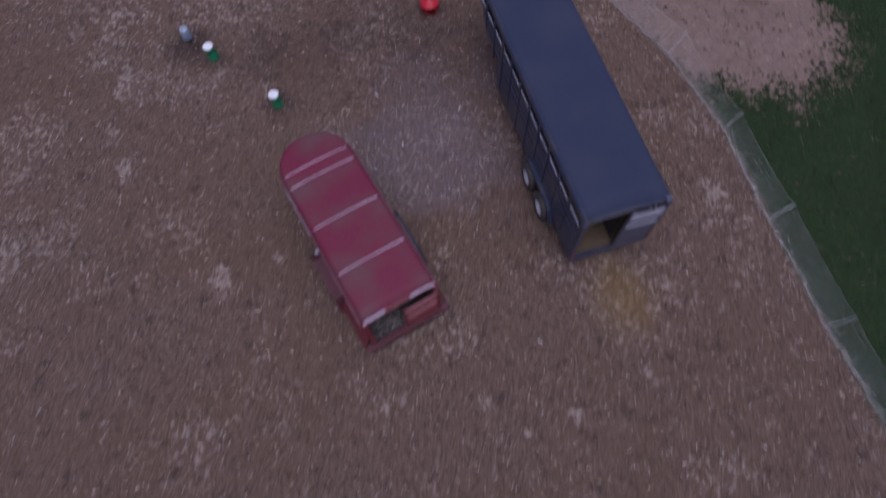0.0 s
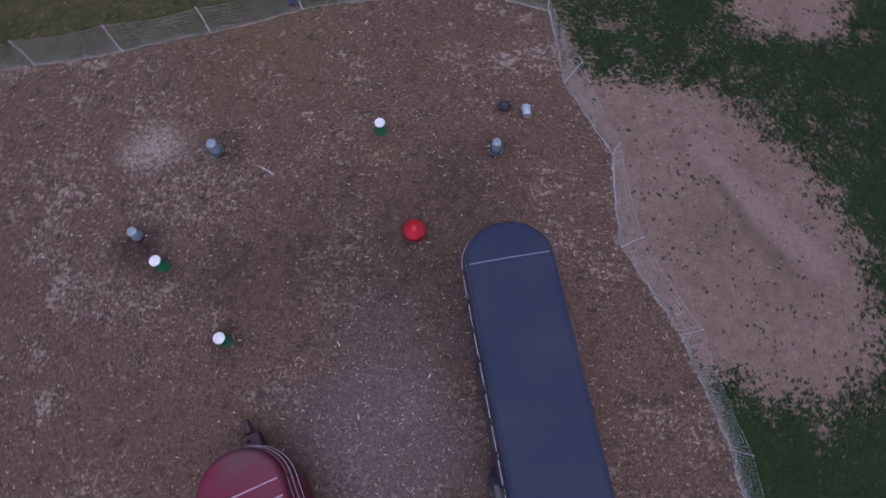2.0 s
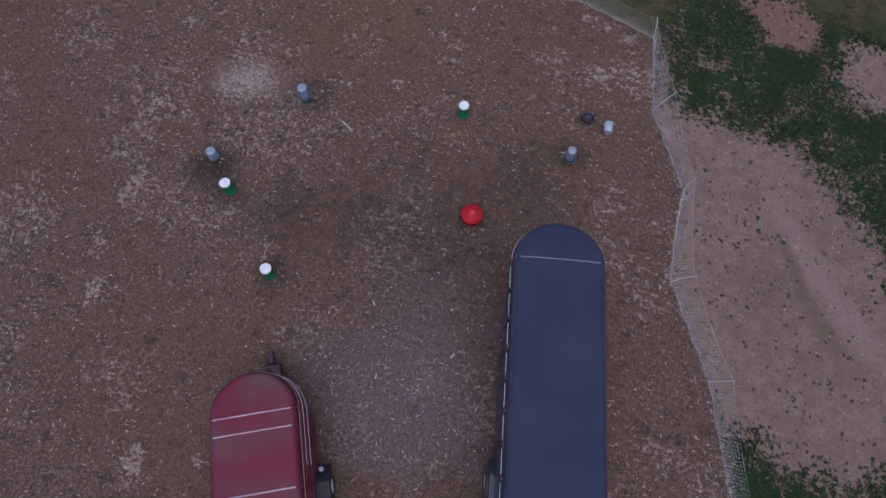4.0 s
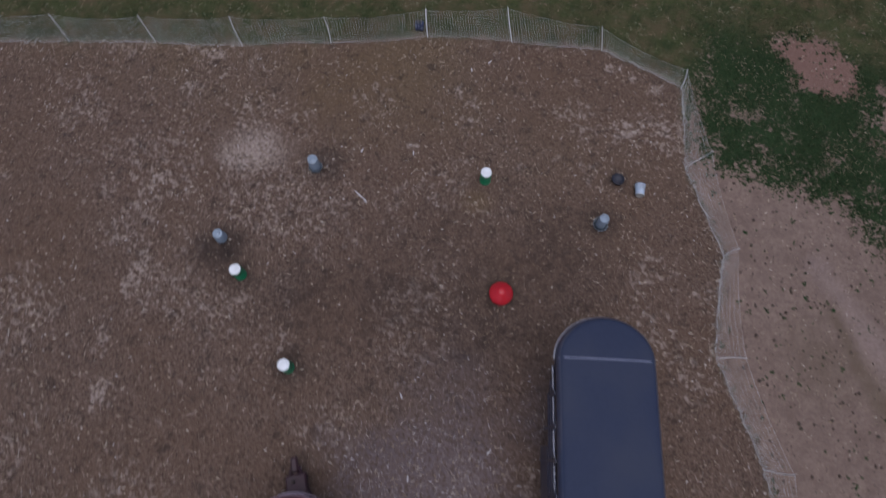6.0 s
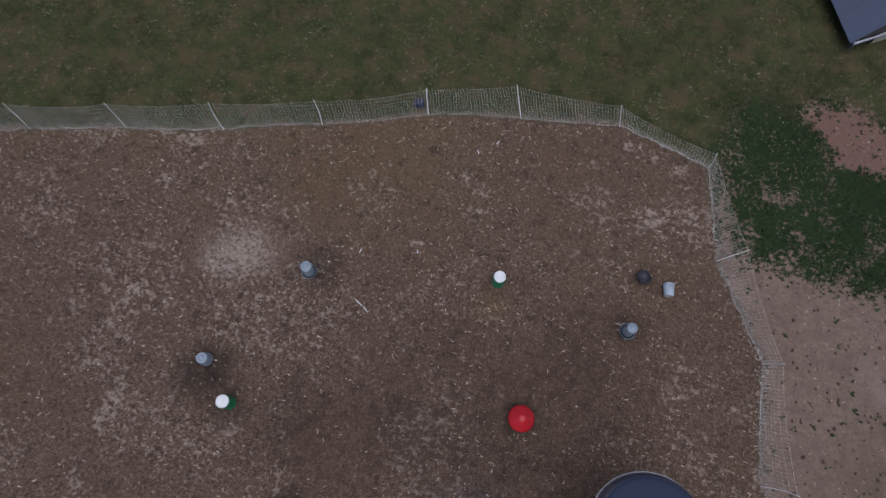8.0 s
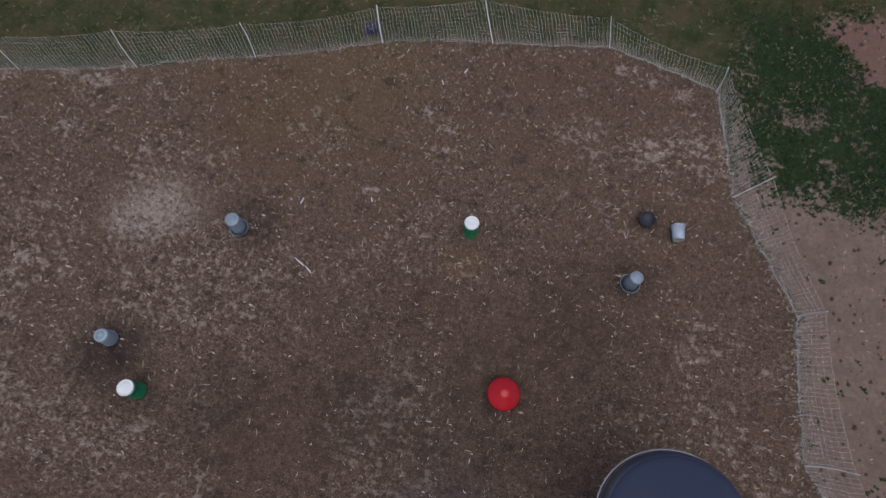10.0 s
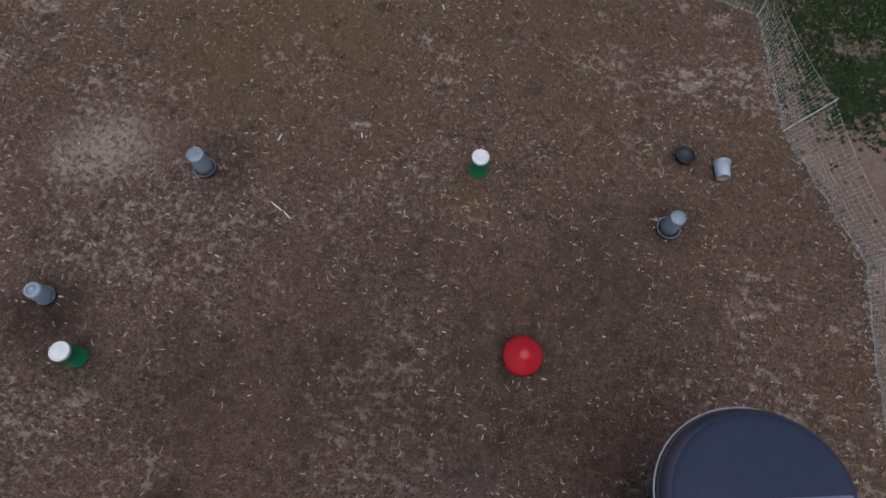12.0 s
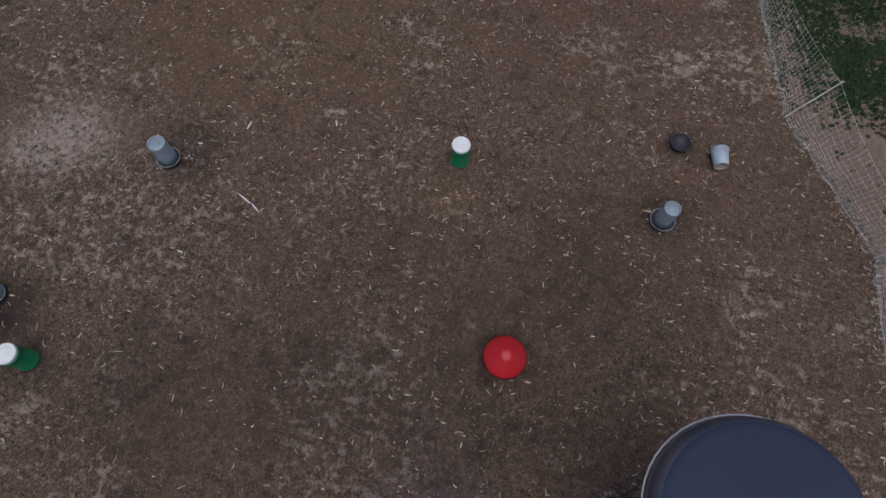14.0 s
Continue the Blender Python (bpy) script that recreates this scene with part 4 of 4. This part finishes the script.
def pail():
    t = thing("pail", pose(1.89, 16.49, 0.131, 90, 0, 10) @ Matrix.Scale(0.88, 4), "grey plastic pail lying on its side on the soil", "bucket")
    part("body", lathe([(0, 0.34), (0.12, 0.34), (0.126, 0.33), (0.137, 0.1), (0.144, 0.096), (0.144, 0.084), (0.138, 0.08), (0.14, 0.05), (0.148, 0.046), (0.148, 0.03), (0.141, 0.026), (0.142, 0.0), (0.134, 0.0), (0.115, 0.325), (0, 0.325)], 30), TUB, t, "", True)
    part("base", lathe([(0.121, 0.336), (0.122, 0.346), (0.112, 0.348), (0.108, 0.343), (0, 0.343)], 30), TUB_BASE, t, "soil-stained base", True)
    part("rim", lathe([(0.141, 0.0), (0.151, 0.002), (0.151, 0.016), (0.141, 0.018)], 30), TUB, t, "", True)
    part("bail", tube(bmesh.new(), [(0.148 * math.cos(a), 0.138 * math.sin(a), 0.035 + 0.045 * math.sin(a)) for a in np.linspace(0, -math.pi, 11)], 0.004, 5), STEEL, t)
    return t


pail()


def rubber_pan():
    t = thing("rubber_pan", pose(1.32, 16.5, 0, 0, 0, 0) @ Matrix.Scale(0.92, 4), "round black rubber feed pan on damp soil", "feed pan")
    part("pan", lathe([(0, 0.015), (0.14, 0.015), (0.165, 0.085), (0.172, 0.095), (0.182, 0.09), (0.178, 0.08), (0.15, 0.0), (0, 0.0)], 30), BLACK, t, "", True)
    return t


rubber_pan()


def energizer():
    t = thing("fence_energizer", pose(-5.22, 19.36, 0, 0, 0, 12), "small blue electric fence energizer box beside a fence post", "energizer")
    part("case", boxed(-0.12, 0.12, -0.085, 0.085, 0.05, 0.29, bevel=0.025), BLUE, t)
    part("solar_panel", boxed(-0.105, 0.075, -0.075, 0.04, 0.292, 0.308, bevel=0.004), BLACK, t, "dark solar panel")
    for x in (-0.08, 0.08):
        part("foot", boxed(x - 0.02, x + 0.02, -0.07, 0.07, 0.0, 0.05), STEEL, t)
    part("lead", tube(bmesh.new(), [(0.12, 0, 0.2), (0.24, -0.05, 0.32), (0.33, -0.16, 0.5)], 0.006, 5), BLACK, t)
    return t


energizer()


# ---- a shelter beyond the corner of the fence ----
def shelter():
    t = thing("range_shelter", pose(5.45, 24.66, 0, 0, 0, 37), "low gabled pasture shelter with blue-grey sheet roof and white edge rails", "shelter")
    W, L, low, high, skew = 2.7, 4.2, 0.46, 1.25, 0.21
    for side in (0, 1):
        bm = bmesh.new()
        n = 40
        ends = ((-0.15, low - 0.08), (W / 2, high)) if side == 0 else ((W / 2, high), (W + 0.15, low - 0.08))
        strip(bm, [[(x + skew * L * i / n, L * i / n, z + (0.006 if i % 4 == 0 else 0.0)) for i in range(n + 1)] for x, z in ends])
        ob = part("roof_slope", bm, SHEET, t, "ribbed blue-grey metal sheet")
        ob.modifiers.new("thick", "SOLIDIFY").thickness = 0.015
    part("ridge_cap", tube(bmesh.new(), [(W / 2, 0, high + 0.01), (W / 2 + skew * L, L, high + 0.01)], 0.035, 8), SHEET, t)
    part("edge_rail", boxed(-0.1, W + 0.1, -0.08, -0.035, low - 0.08, low - 0.01, bevel=0.008), WHITE_TRIM, t, "white edge rail")
    bm = bmesh.new()
    a = [bm.verts.new((x, y, z)) for y in (0.0, 0.03) for x, z in ((0, low), (W, low), (W / 2, high - 0.03))]
    for q in ((0, 1, 2), (5, 4, 3), (0, 3, 4, 1), (1, 4, 5, 2), (2, 5, 3, 0)):
        bm.faces.new([a[i] for i in q])
    part("gable", bm, TIMBER, t, "dark weathered gable board")
    for x in (0.1, W - 0.1):
        for y in (0.05, L / 2, L - 0.05):
            k = x + skew * y
            part("post", boxed(k - 0.04, k + 0.04, y - 0.04, y + 0.04, 0, low - 0.03, bevel=0.006), TIMBER, t)
        bm = bmesh.new()
        tube(bm, [(x + skew * 0.1, 0.1, 0.2), (x + skew * (L - 0.1), L - 0.1, 0.2)], 0.06, 4)
        part("side_board", bm, TIMBER, t)
    part("end_board", boxed(0.75, W - 0.1, -0.03, -0.005, 0.03, 0.42, bevel=0.004), PALE_BOARD, t, "pale board")
    return t


shelter()


# ---- loose feathers and sticks that can be told apart ----
def feather(x, y, turn, long, label="white wing feather lying on the soil"):
    bm = bmesh.new()
    n = 8
    rows = []
    for i in range(n + 1):
        u = i / n
        w = 0.014 * math.sin(math.pi * min(1, u * 0.9 + 0.1)) ** 0.7 * (0.35 if 0.42 < u < 0.5 else 1)
        rows.append([(-w, long * (u - 0.5), 0.004), (-w * 0.3, long * (u - 0.5), 0.018 + 0.02 * u * (1 - u)), (w * 0.3, long * (u - 0.5), 0.018 + 0.02 * u * (1 - u)), (w, long * (u - 0.5), 0.004)])
    strip(bm, rows)
    ob = part("feather", bm, FEATHER, None, "", True)
    ob.matrix_basis = pose(x, y, 0.012, 0, 0, turn)
    return tagged(ob, label, "feather", "loose feathers")


for x, y, turn, long in ((-4.93, 13.9, 65, 0.27), (-4.72, 13.8, 55, 0.2), (-5.31, 15.11, -10, 0.15), (-3.36, 18.53, 30, 0.14), (-2.95, 18.94, -20, 0.15), (-4.0, 15.5, 25, 0.12), (0.16, 9.0, -20, 0.16), (-1.35, 7.9, 15, 0.15), (-2.1, 9.5, 40, 0.15), (1.9, 2.6, 50, 0.15)):
    feather(x, y, turn, long)


# ---- straw, clods and grass as loose cover ----
def sliver(x, y, turn, long, wide, z):
    """A bent stem or shaving with a ridge."""
    bend = 0.75 * math.sin(turn * 37.0) ** 3
    v, px, py, a, step = [], x, y, turn - bend, long / 3
    for k, w in enumerate((0.35, 1.0, 0.9, 0.25)):
        c, s = math.cos(a), math.sin(a)
        v += [(px + s * w * wide, py - c * w * wide, z), (px, py, z + 0.006 + 0.5 * wide), (px - s * w * wide, py + c * w * wide, z)]
        px, py, a = px + c * step, py + s * step, a + bend * 0.66
    f = [(3 * k + i, 3 * k + i + 1, 3 * k + i + 4, 3 * k + i + 3) for k in range(3) for i in range(2)]
    return v, f


def curl(x, y, turn, long, wide, z):
    """A curled shaving: a ribbon bent round most of a circle, one edge lifted."""
    v, rad, sweep = [], long * 0.6, 1.3 + 0.9 * math.sin(turn * 13.0)
    for k in range(6):
        a, w = turn + sweep * k / 5, wide * (0.4 + 0.6 * math.sin(math.pi * (k + 0.6) / 6.2))
        c, s = math.cos(a), math.sin(a)
        v += [(x + (rad - w) * c, y + (rad - w) * s, z), (x + rad * c, y + rad * s, z + 0.008 + 0.6 * wide), (x + (rad + w) * c, y + (rad + w) * s, z)]
    return v, [(3 * k + i, 3 * k + i + 1, 3 * k + i + 4, 3 * k + i + 3) for k in range(5) for i in range(2)]


def clod(x, y, turn, long, wide, z):
    v = [(x + math.cos(turn + k * 1.257) * long * (0.7 + 0.3 * math.sin(k * 2.1 + turn)), y + math.sin(turn + k * 1.257) * wide, z) for k in range(5)]
    return v + [(x, y, z + min(long, wide) * 0.8)], [(k, (k + 1) % 5, 5) for k in range(5)]


def blades(x, y, turn, long, wide, z):
    """A small clump of blades that lean all ways."""
    v, f = [], []
    for k in range(6):
        a, r = turn * 3 + 2.4 * k, 0.6 + 0.4 * math.sin(turn * 11 + 5 * k)
        c, s = math.cos(a), math.sin(a)
        bx, by = x + 0.5 * long * math.sin(turn * 5 + k * 1.7), y + 0.5 * long * math.cos(turn * 9 + k * 2.3)
        n = len(v)
        v += [(bx - s * wide, by + c * wide, z), (bx + s * wide, by - c * wide, z), (bx + c * long * r, by + s * long * r, z + long * (1.1 - r))]
        f.append((n, n + 1, n + 2))
    return v, f


def scatter(count, x0, x1, y0, y1, chance, size):
    x, y = rng.uniform(x0, x1, count), rng.uniform(y0, y1, count)
    f, yard = fields(x, y)
    keep = rng.random(count) < chance(f, yard, x, y)
    x, y = x[keep], y[keep]
    turn, k = rng.uniform(0, 6.283, len(x)), rng.random(len(x))
    long, wide = size(k)
    return list(zip(x.tolist(), y.tolist(), turn.tolist(), long.tolist(), wide.tolist(), [0.004] * len(x)))


YARD = (-18, 10.7, -1.8, 20.6)
bits("straw_litter", scatter(100000, *YARD, lambda f, d, x, y: (d > 0.05) * (0.1 + 0.5 * f["litter"] * (1 - 0.5 * f["damp"]) + 0.3 * f["grey"]), lambda k: (0.014 + 0.05 * k ** 3, 0.003 + 0.004 * (1 - k))), CHAFF, sliver, "pale straw and wood chips strewn over the soil", "straw")
bits("wood_shavings", scatter(30000, *YARD, lambda f, d, x, y: (d > 0.05) * (0.1 + 0.55 * f["litter"] * (1 - 0.4 * f["damp"]) + 0.45 * f["grey"]), lambda k: (0.03 + 0.11 * k ** 4, 0.0035 + 0.0045 * k ** 2)), SHAVINGS, sliver, "long pale shavings and straw stems on the soil", "straw")
bits("curled_shavings", scatter(16000, *YARD, lambda f, d, x, y: (d > 0.05) * (0.06 + 0.5 * f["pale"] + 0.5 * ramp(value_noise(x + 41, y + 9, 0.7, 3), 0.5, 0.7) * f["litter"] + 0.2 * f["grey"]), lambda k: (0.03 + 0.06 * k ** 2, 0.004 + 0.006 * k)), SHAVINGS, curl, "curled pale wood shavings in loose drifts on the soil", "shavings")
bits("bark_flakes", scatter(9000, *YARD, lambda f, d, x, y: (d > 0.05) * (0.12 + 0.5 * f["litter"]), lambda k: (0.02 + 0.05 * k ** 2, 0.007 + 0.01 * k ** 2)), SHAVINGS, clod, "flat pale wood flakes pressed into the soil", "wood flakes")
bits("down_feathers", scatter(5000, *YARD, lambda f, d, x, y: (d > 0.05) * (0.12 + 0.5 * f["litter"] + 0.4 * f["grey"]), lambda k: (0.025 + 0.06 * k ** 2, 0.005 + 0.004 * k)), DOWN, sliver, "small white feathers scattered over the soil", "feathers")
bits("fence_litter", scatter(90000, -18, 11, -2, 21, lambda f, d, x, y: (np.abs(d) < 0.3) * ramp(0.3 - np.abs(d), 0.0, 0.3) * (0.35 + 0.8 * (x > 2.2)), lambda k: (0.025 + 0.06 * k ** 2, 0.004 + 0.006 * k)), SHAVINGS, sliver, "pale straw and fluff caught along the foot of the netting", "straw")
bits("trodden_straw", scatter(10000, -3.9, 2.4, 4.0, 11.6, lambda f, d, x, y: 1.3 * f["grey"] * (0.35 + 0.9 * ramp(value_noise(x + 5, y + 77, 0.5, 3), 0.4, 0.65)), lambda k: (0.012 + 0.1 * k ** 4, 0.0025 + 0.005 * k ** 2)), GREY_CHAFF, sliver, "greyish trodden straw on the packed ground between the trailers", "straw")
bits("droppings", scatter(9000, *YARD, lambda f, d, x, y: (d > 0.05) * (0.12 + 0.45 * f["grey"] + 0.25 * f["damp"]), lambda k: (0.01 + 0.018 * k ** 3, 0.01 + 0.014 * k ** 3)), DARK_CRUMBS, clod, "small dark crumbs and droppings on the soil", "soil")
bits("yellow_straw", scatter(9000, 1.6, 6.6, 1.2, 6.6, lambda f, d, x, y: f["straw"], lambda k: (0.04 + 0.1 * k, 0.003 + 0.003 * k)), YELLOW_CHAFF, sliver, "yellow straw spilled behind the trailer", "straw")
bits("soil_clods", scatter(34000, *YARD, lambda f, d, x, y: (d > 0.0) * 0.8, lambda k: (0.008 + 0.026 * k ** 4, 0.007 + 0.02 * k ** 4)), CLODS, clod, "crumbs and clods of brown soil", "soil")
bits("grass", scatter(130000, 1.6, 14, 0, 25, lambda f, d, x, y: (d < 0.05) * f["grass"] * (1 - f["olive"]), lambda k: (0.03 + 0.045 * k ** 2, 0.004 + 0.003 * k)), TUFTS, blades, "dark green pasture grass in ragged tufts", "grass")
bits("rough_grass", scatter(110000, -20, 8.2, 14, 29, lambda f, d, x, y: (d < 0.0) * f["grass"] * f["olive"] * 0.8 * ramp(value_noise(x + 7, y + 3, 0.8, 3), 0.42, 0.66), lambda k: (0.03 + 0.06 * k ** 2, 0.004 + 0.003 * k)), OLIVE_TUFTS, blades, "olive and straw-coloured rough mown grass", "grass")
bits("dry_stems", scatter(16000, -20, 11, 0, 29, lambda f, d, x, y: (d < -0.1) * f["grass"] * (0.25 + 0.6 * f["olive"]), lambda k: (0.04 + 0.1 * k ** 2, 0.003 + 0.004 * k)), CHAFF, sliver, "dry pale stems lying in the grass", "grass")
bits("pale_weeds", scatter(26000, -20, 8.2, 14, 29, lambda f, d, x, y: (d < -0.4) * f["olive"] * f["grass"] * ramp(value_noise(x + 33, y + 58, 0.75, 3), 0.56, 0.8), lambda k: (0.025 + 0.045 * k ** 2, 0.004 + 0.006 * k)), PALE_TUFTS, blades, "pale grey-green seeding weeds in clumps among the rough grass", "weeds")
bits("weeds", scatter(30000, 2.4, 12.3, 7.4, 23, lambda f, d, x, y: (d < -0.1) * (f["bare"] > 0.4) * (1 - f["smear"]) * (0.012 + 0.3 * ramp(f["bare"], 0.97, 0.5) + 0.05 * f["sheen"]), lambda k: (0.03 + 0.055 * k ** 2, 0.014 + 0.018 * k)), TUFTS, blades, "small dark weeds dotted over the bare tan patch", "weeds")
bits("edge_tufts", scatter(60000, 2.2, 12.3, 7.0, 24, lambda f, d, x, y: (d < -0.15) * ramp(f["bare"], 0.12, 0.4) * ramp(f["bare"], 0.98, 0.6) * 0.55 * ramp(value_noise(x + 15, y + 44, 0.45, 3), 0.42, 0.62), lambda k: (0.03 + 0.05 * k ** 2, 0.009 + 0.011 * k)), TUFTS, blades, "scattered green tufts along the ragged edge of the turf", "grass")
bits("dead_tussocks", scatter(30000, 2.4, 12.3, 7.4, 23, lambda f, d, x, y: (d < -0.1) * (f["bare"] > 0.6) * (1 - 0.8 * f["smear"]) * 0.075, lambda k: (0.02 + 0.05 * k ** 3, 0.016 + 0.04 * k ** 3)), DEAD, clod, "low brown dead tussocks over the bare tan patch", "tussocks")
bits("dry_blades", scatter(30000, 2.4, 12.3, 7.4, 24, lambda f, d, x, y: (d < -0.1) * f["grass"] * ramp(f["bare"], 0.0, 0.5) * 1.5 * ramp(value_noise(x + 20, y, 0.9, 3), 0.42, 0.68), lambda k: (0.03 + 0.06 * k ** 2, 0.005 + 0.006 * k)), CHAFF, sliver, "dry tan grass blades at the edge of the turf", "grass")
bits("pale_chips", scatter(9000, 2.4, 12.3, 7.4, 23, lambda f, d, x, y: (d < -0.1) * (f["bare"] > 0.6) * 0.3, lambda k: (0.02 + 0.07 * k ** 3, 0.004 + 0.006 * k)), SHAVINGS, sliver, "pale straw chips strewn over the bare tan patch", "straw")
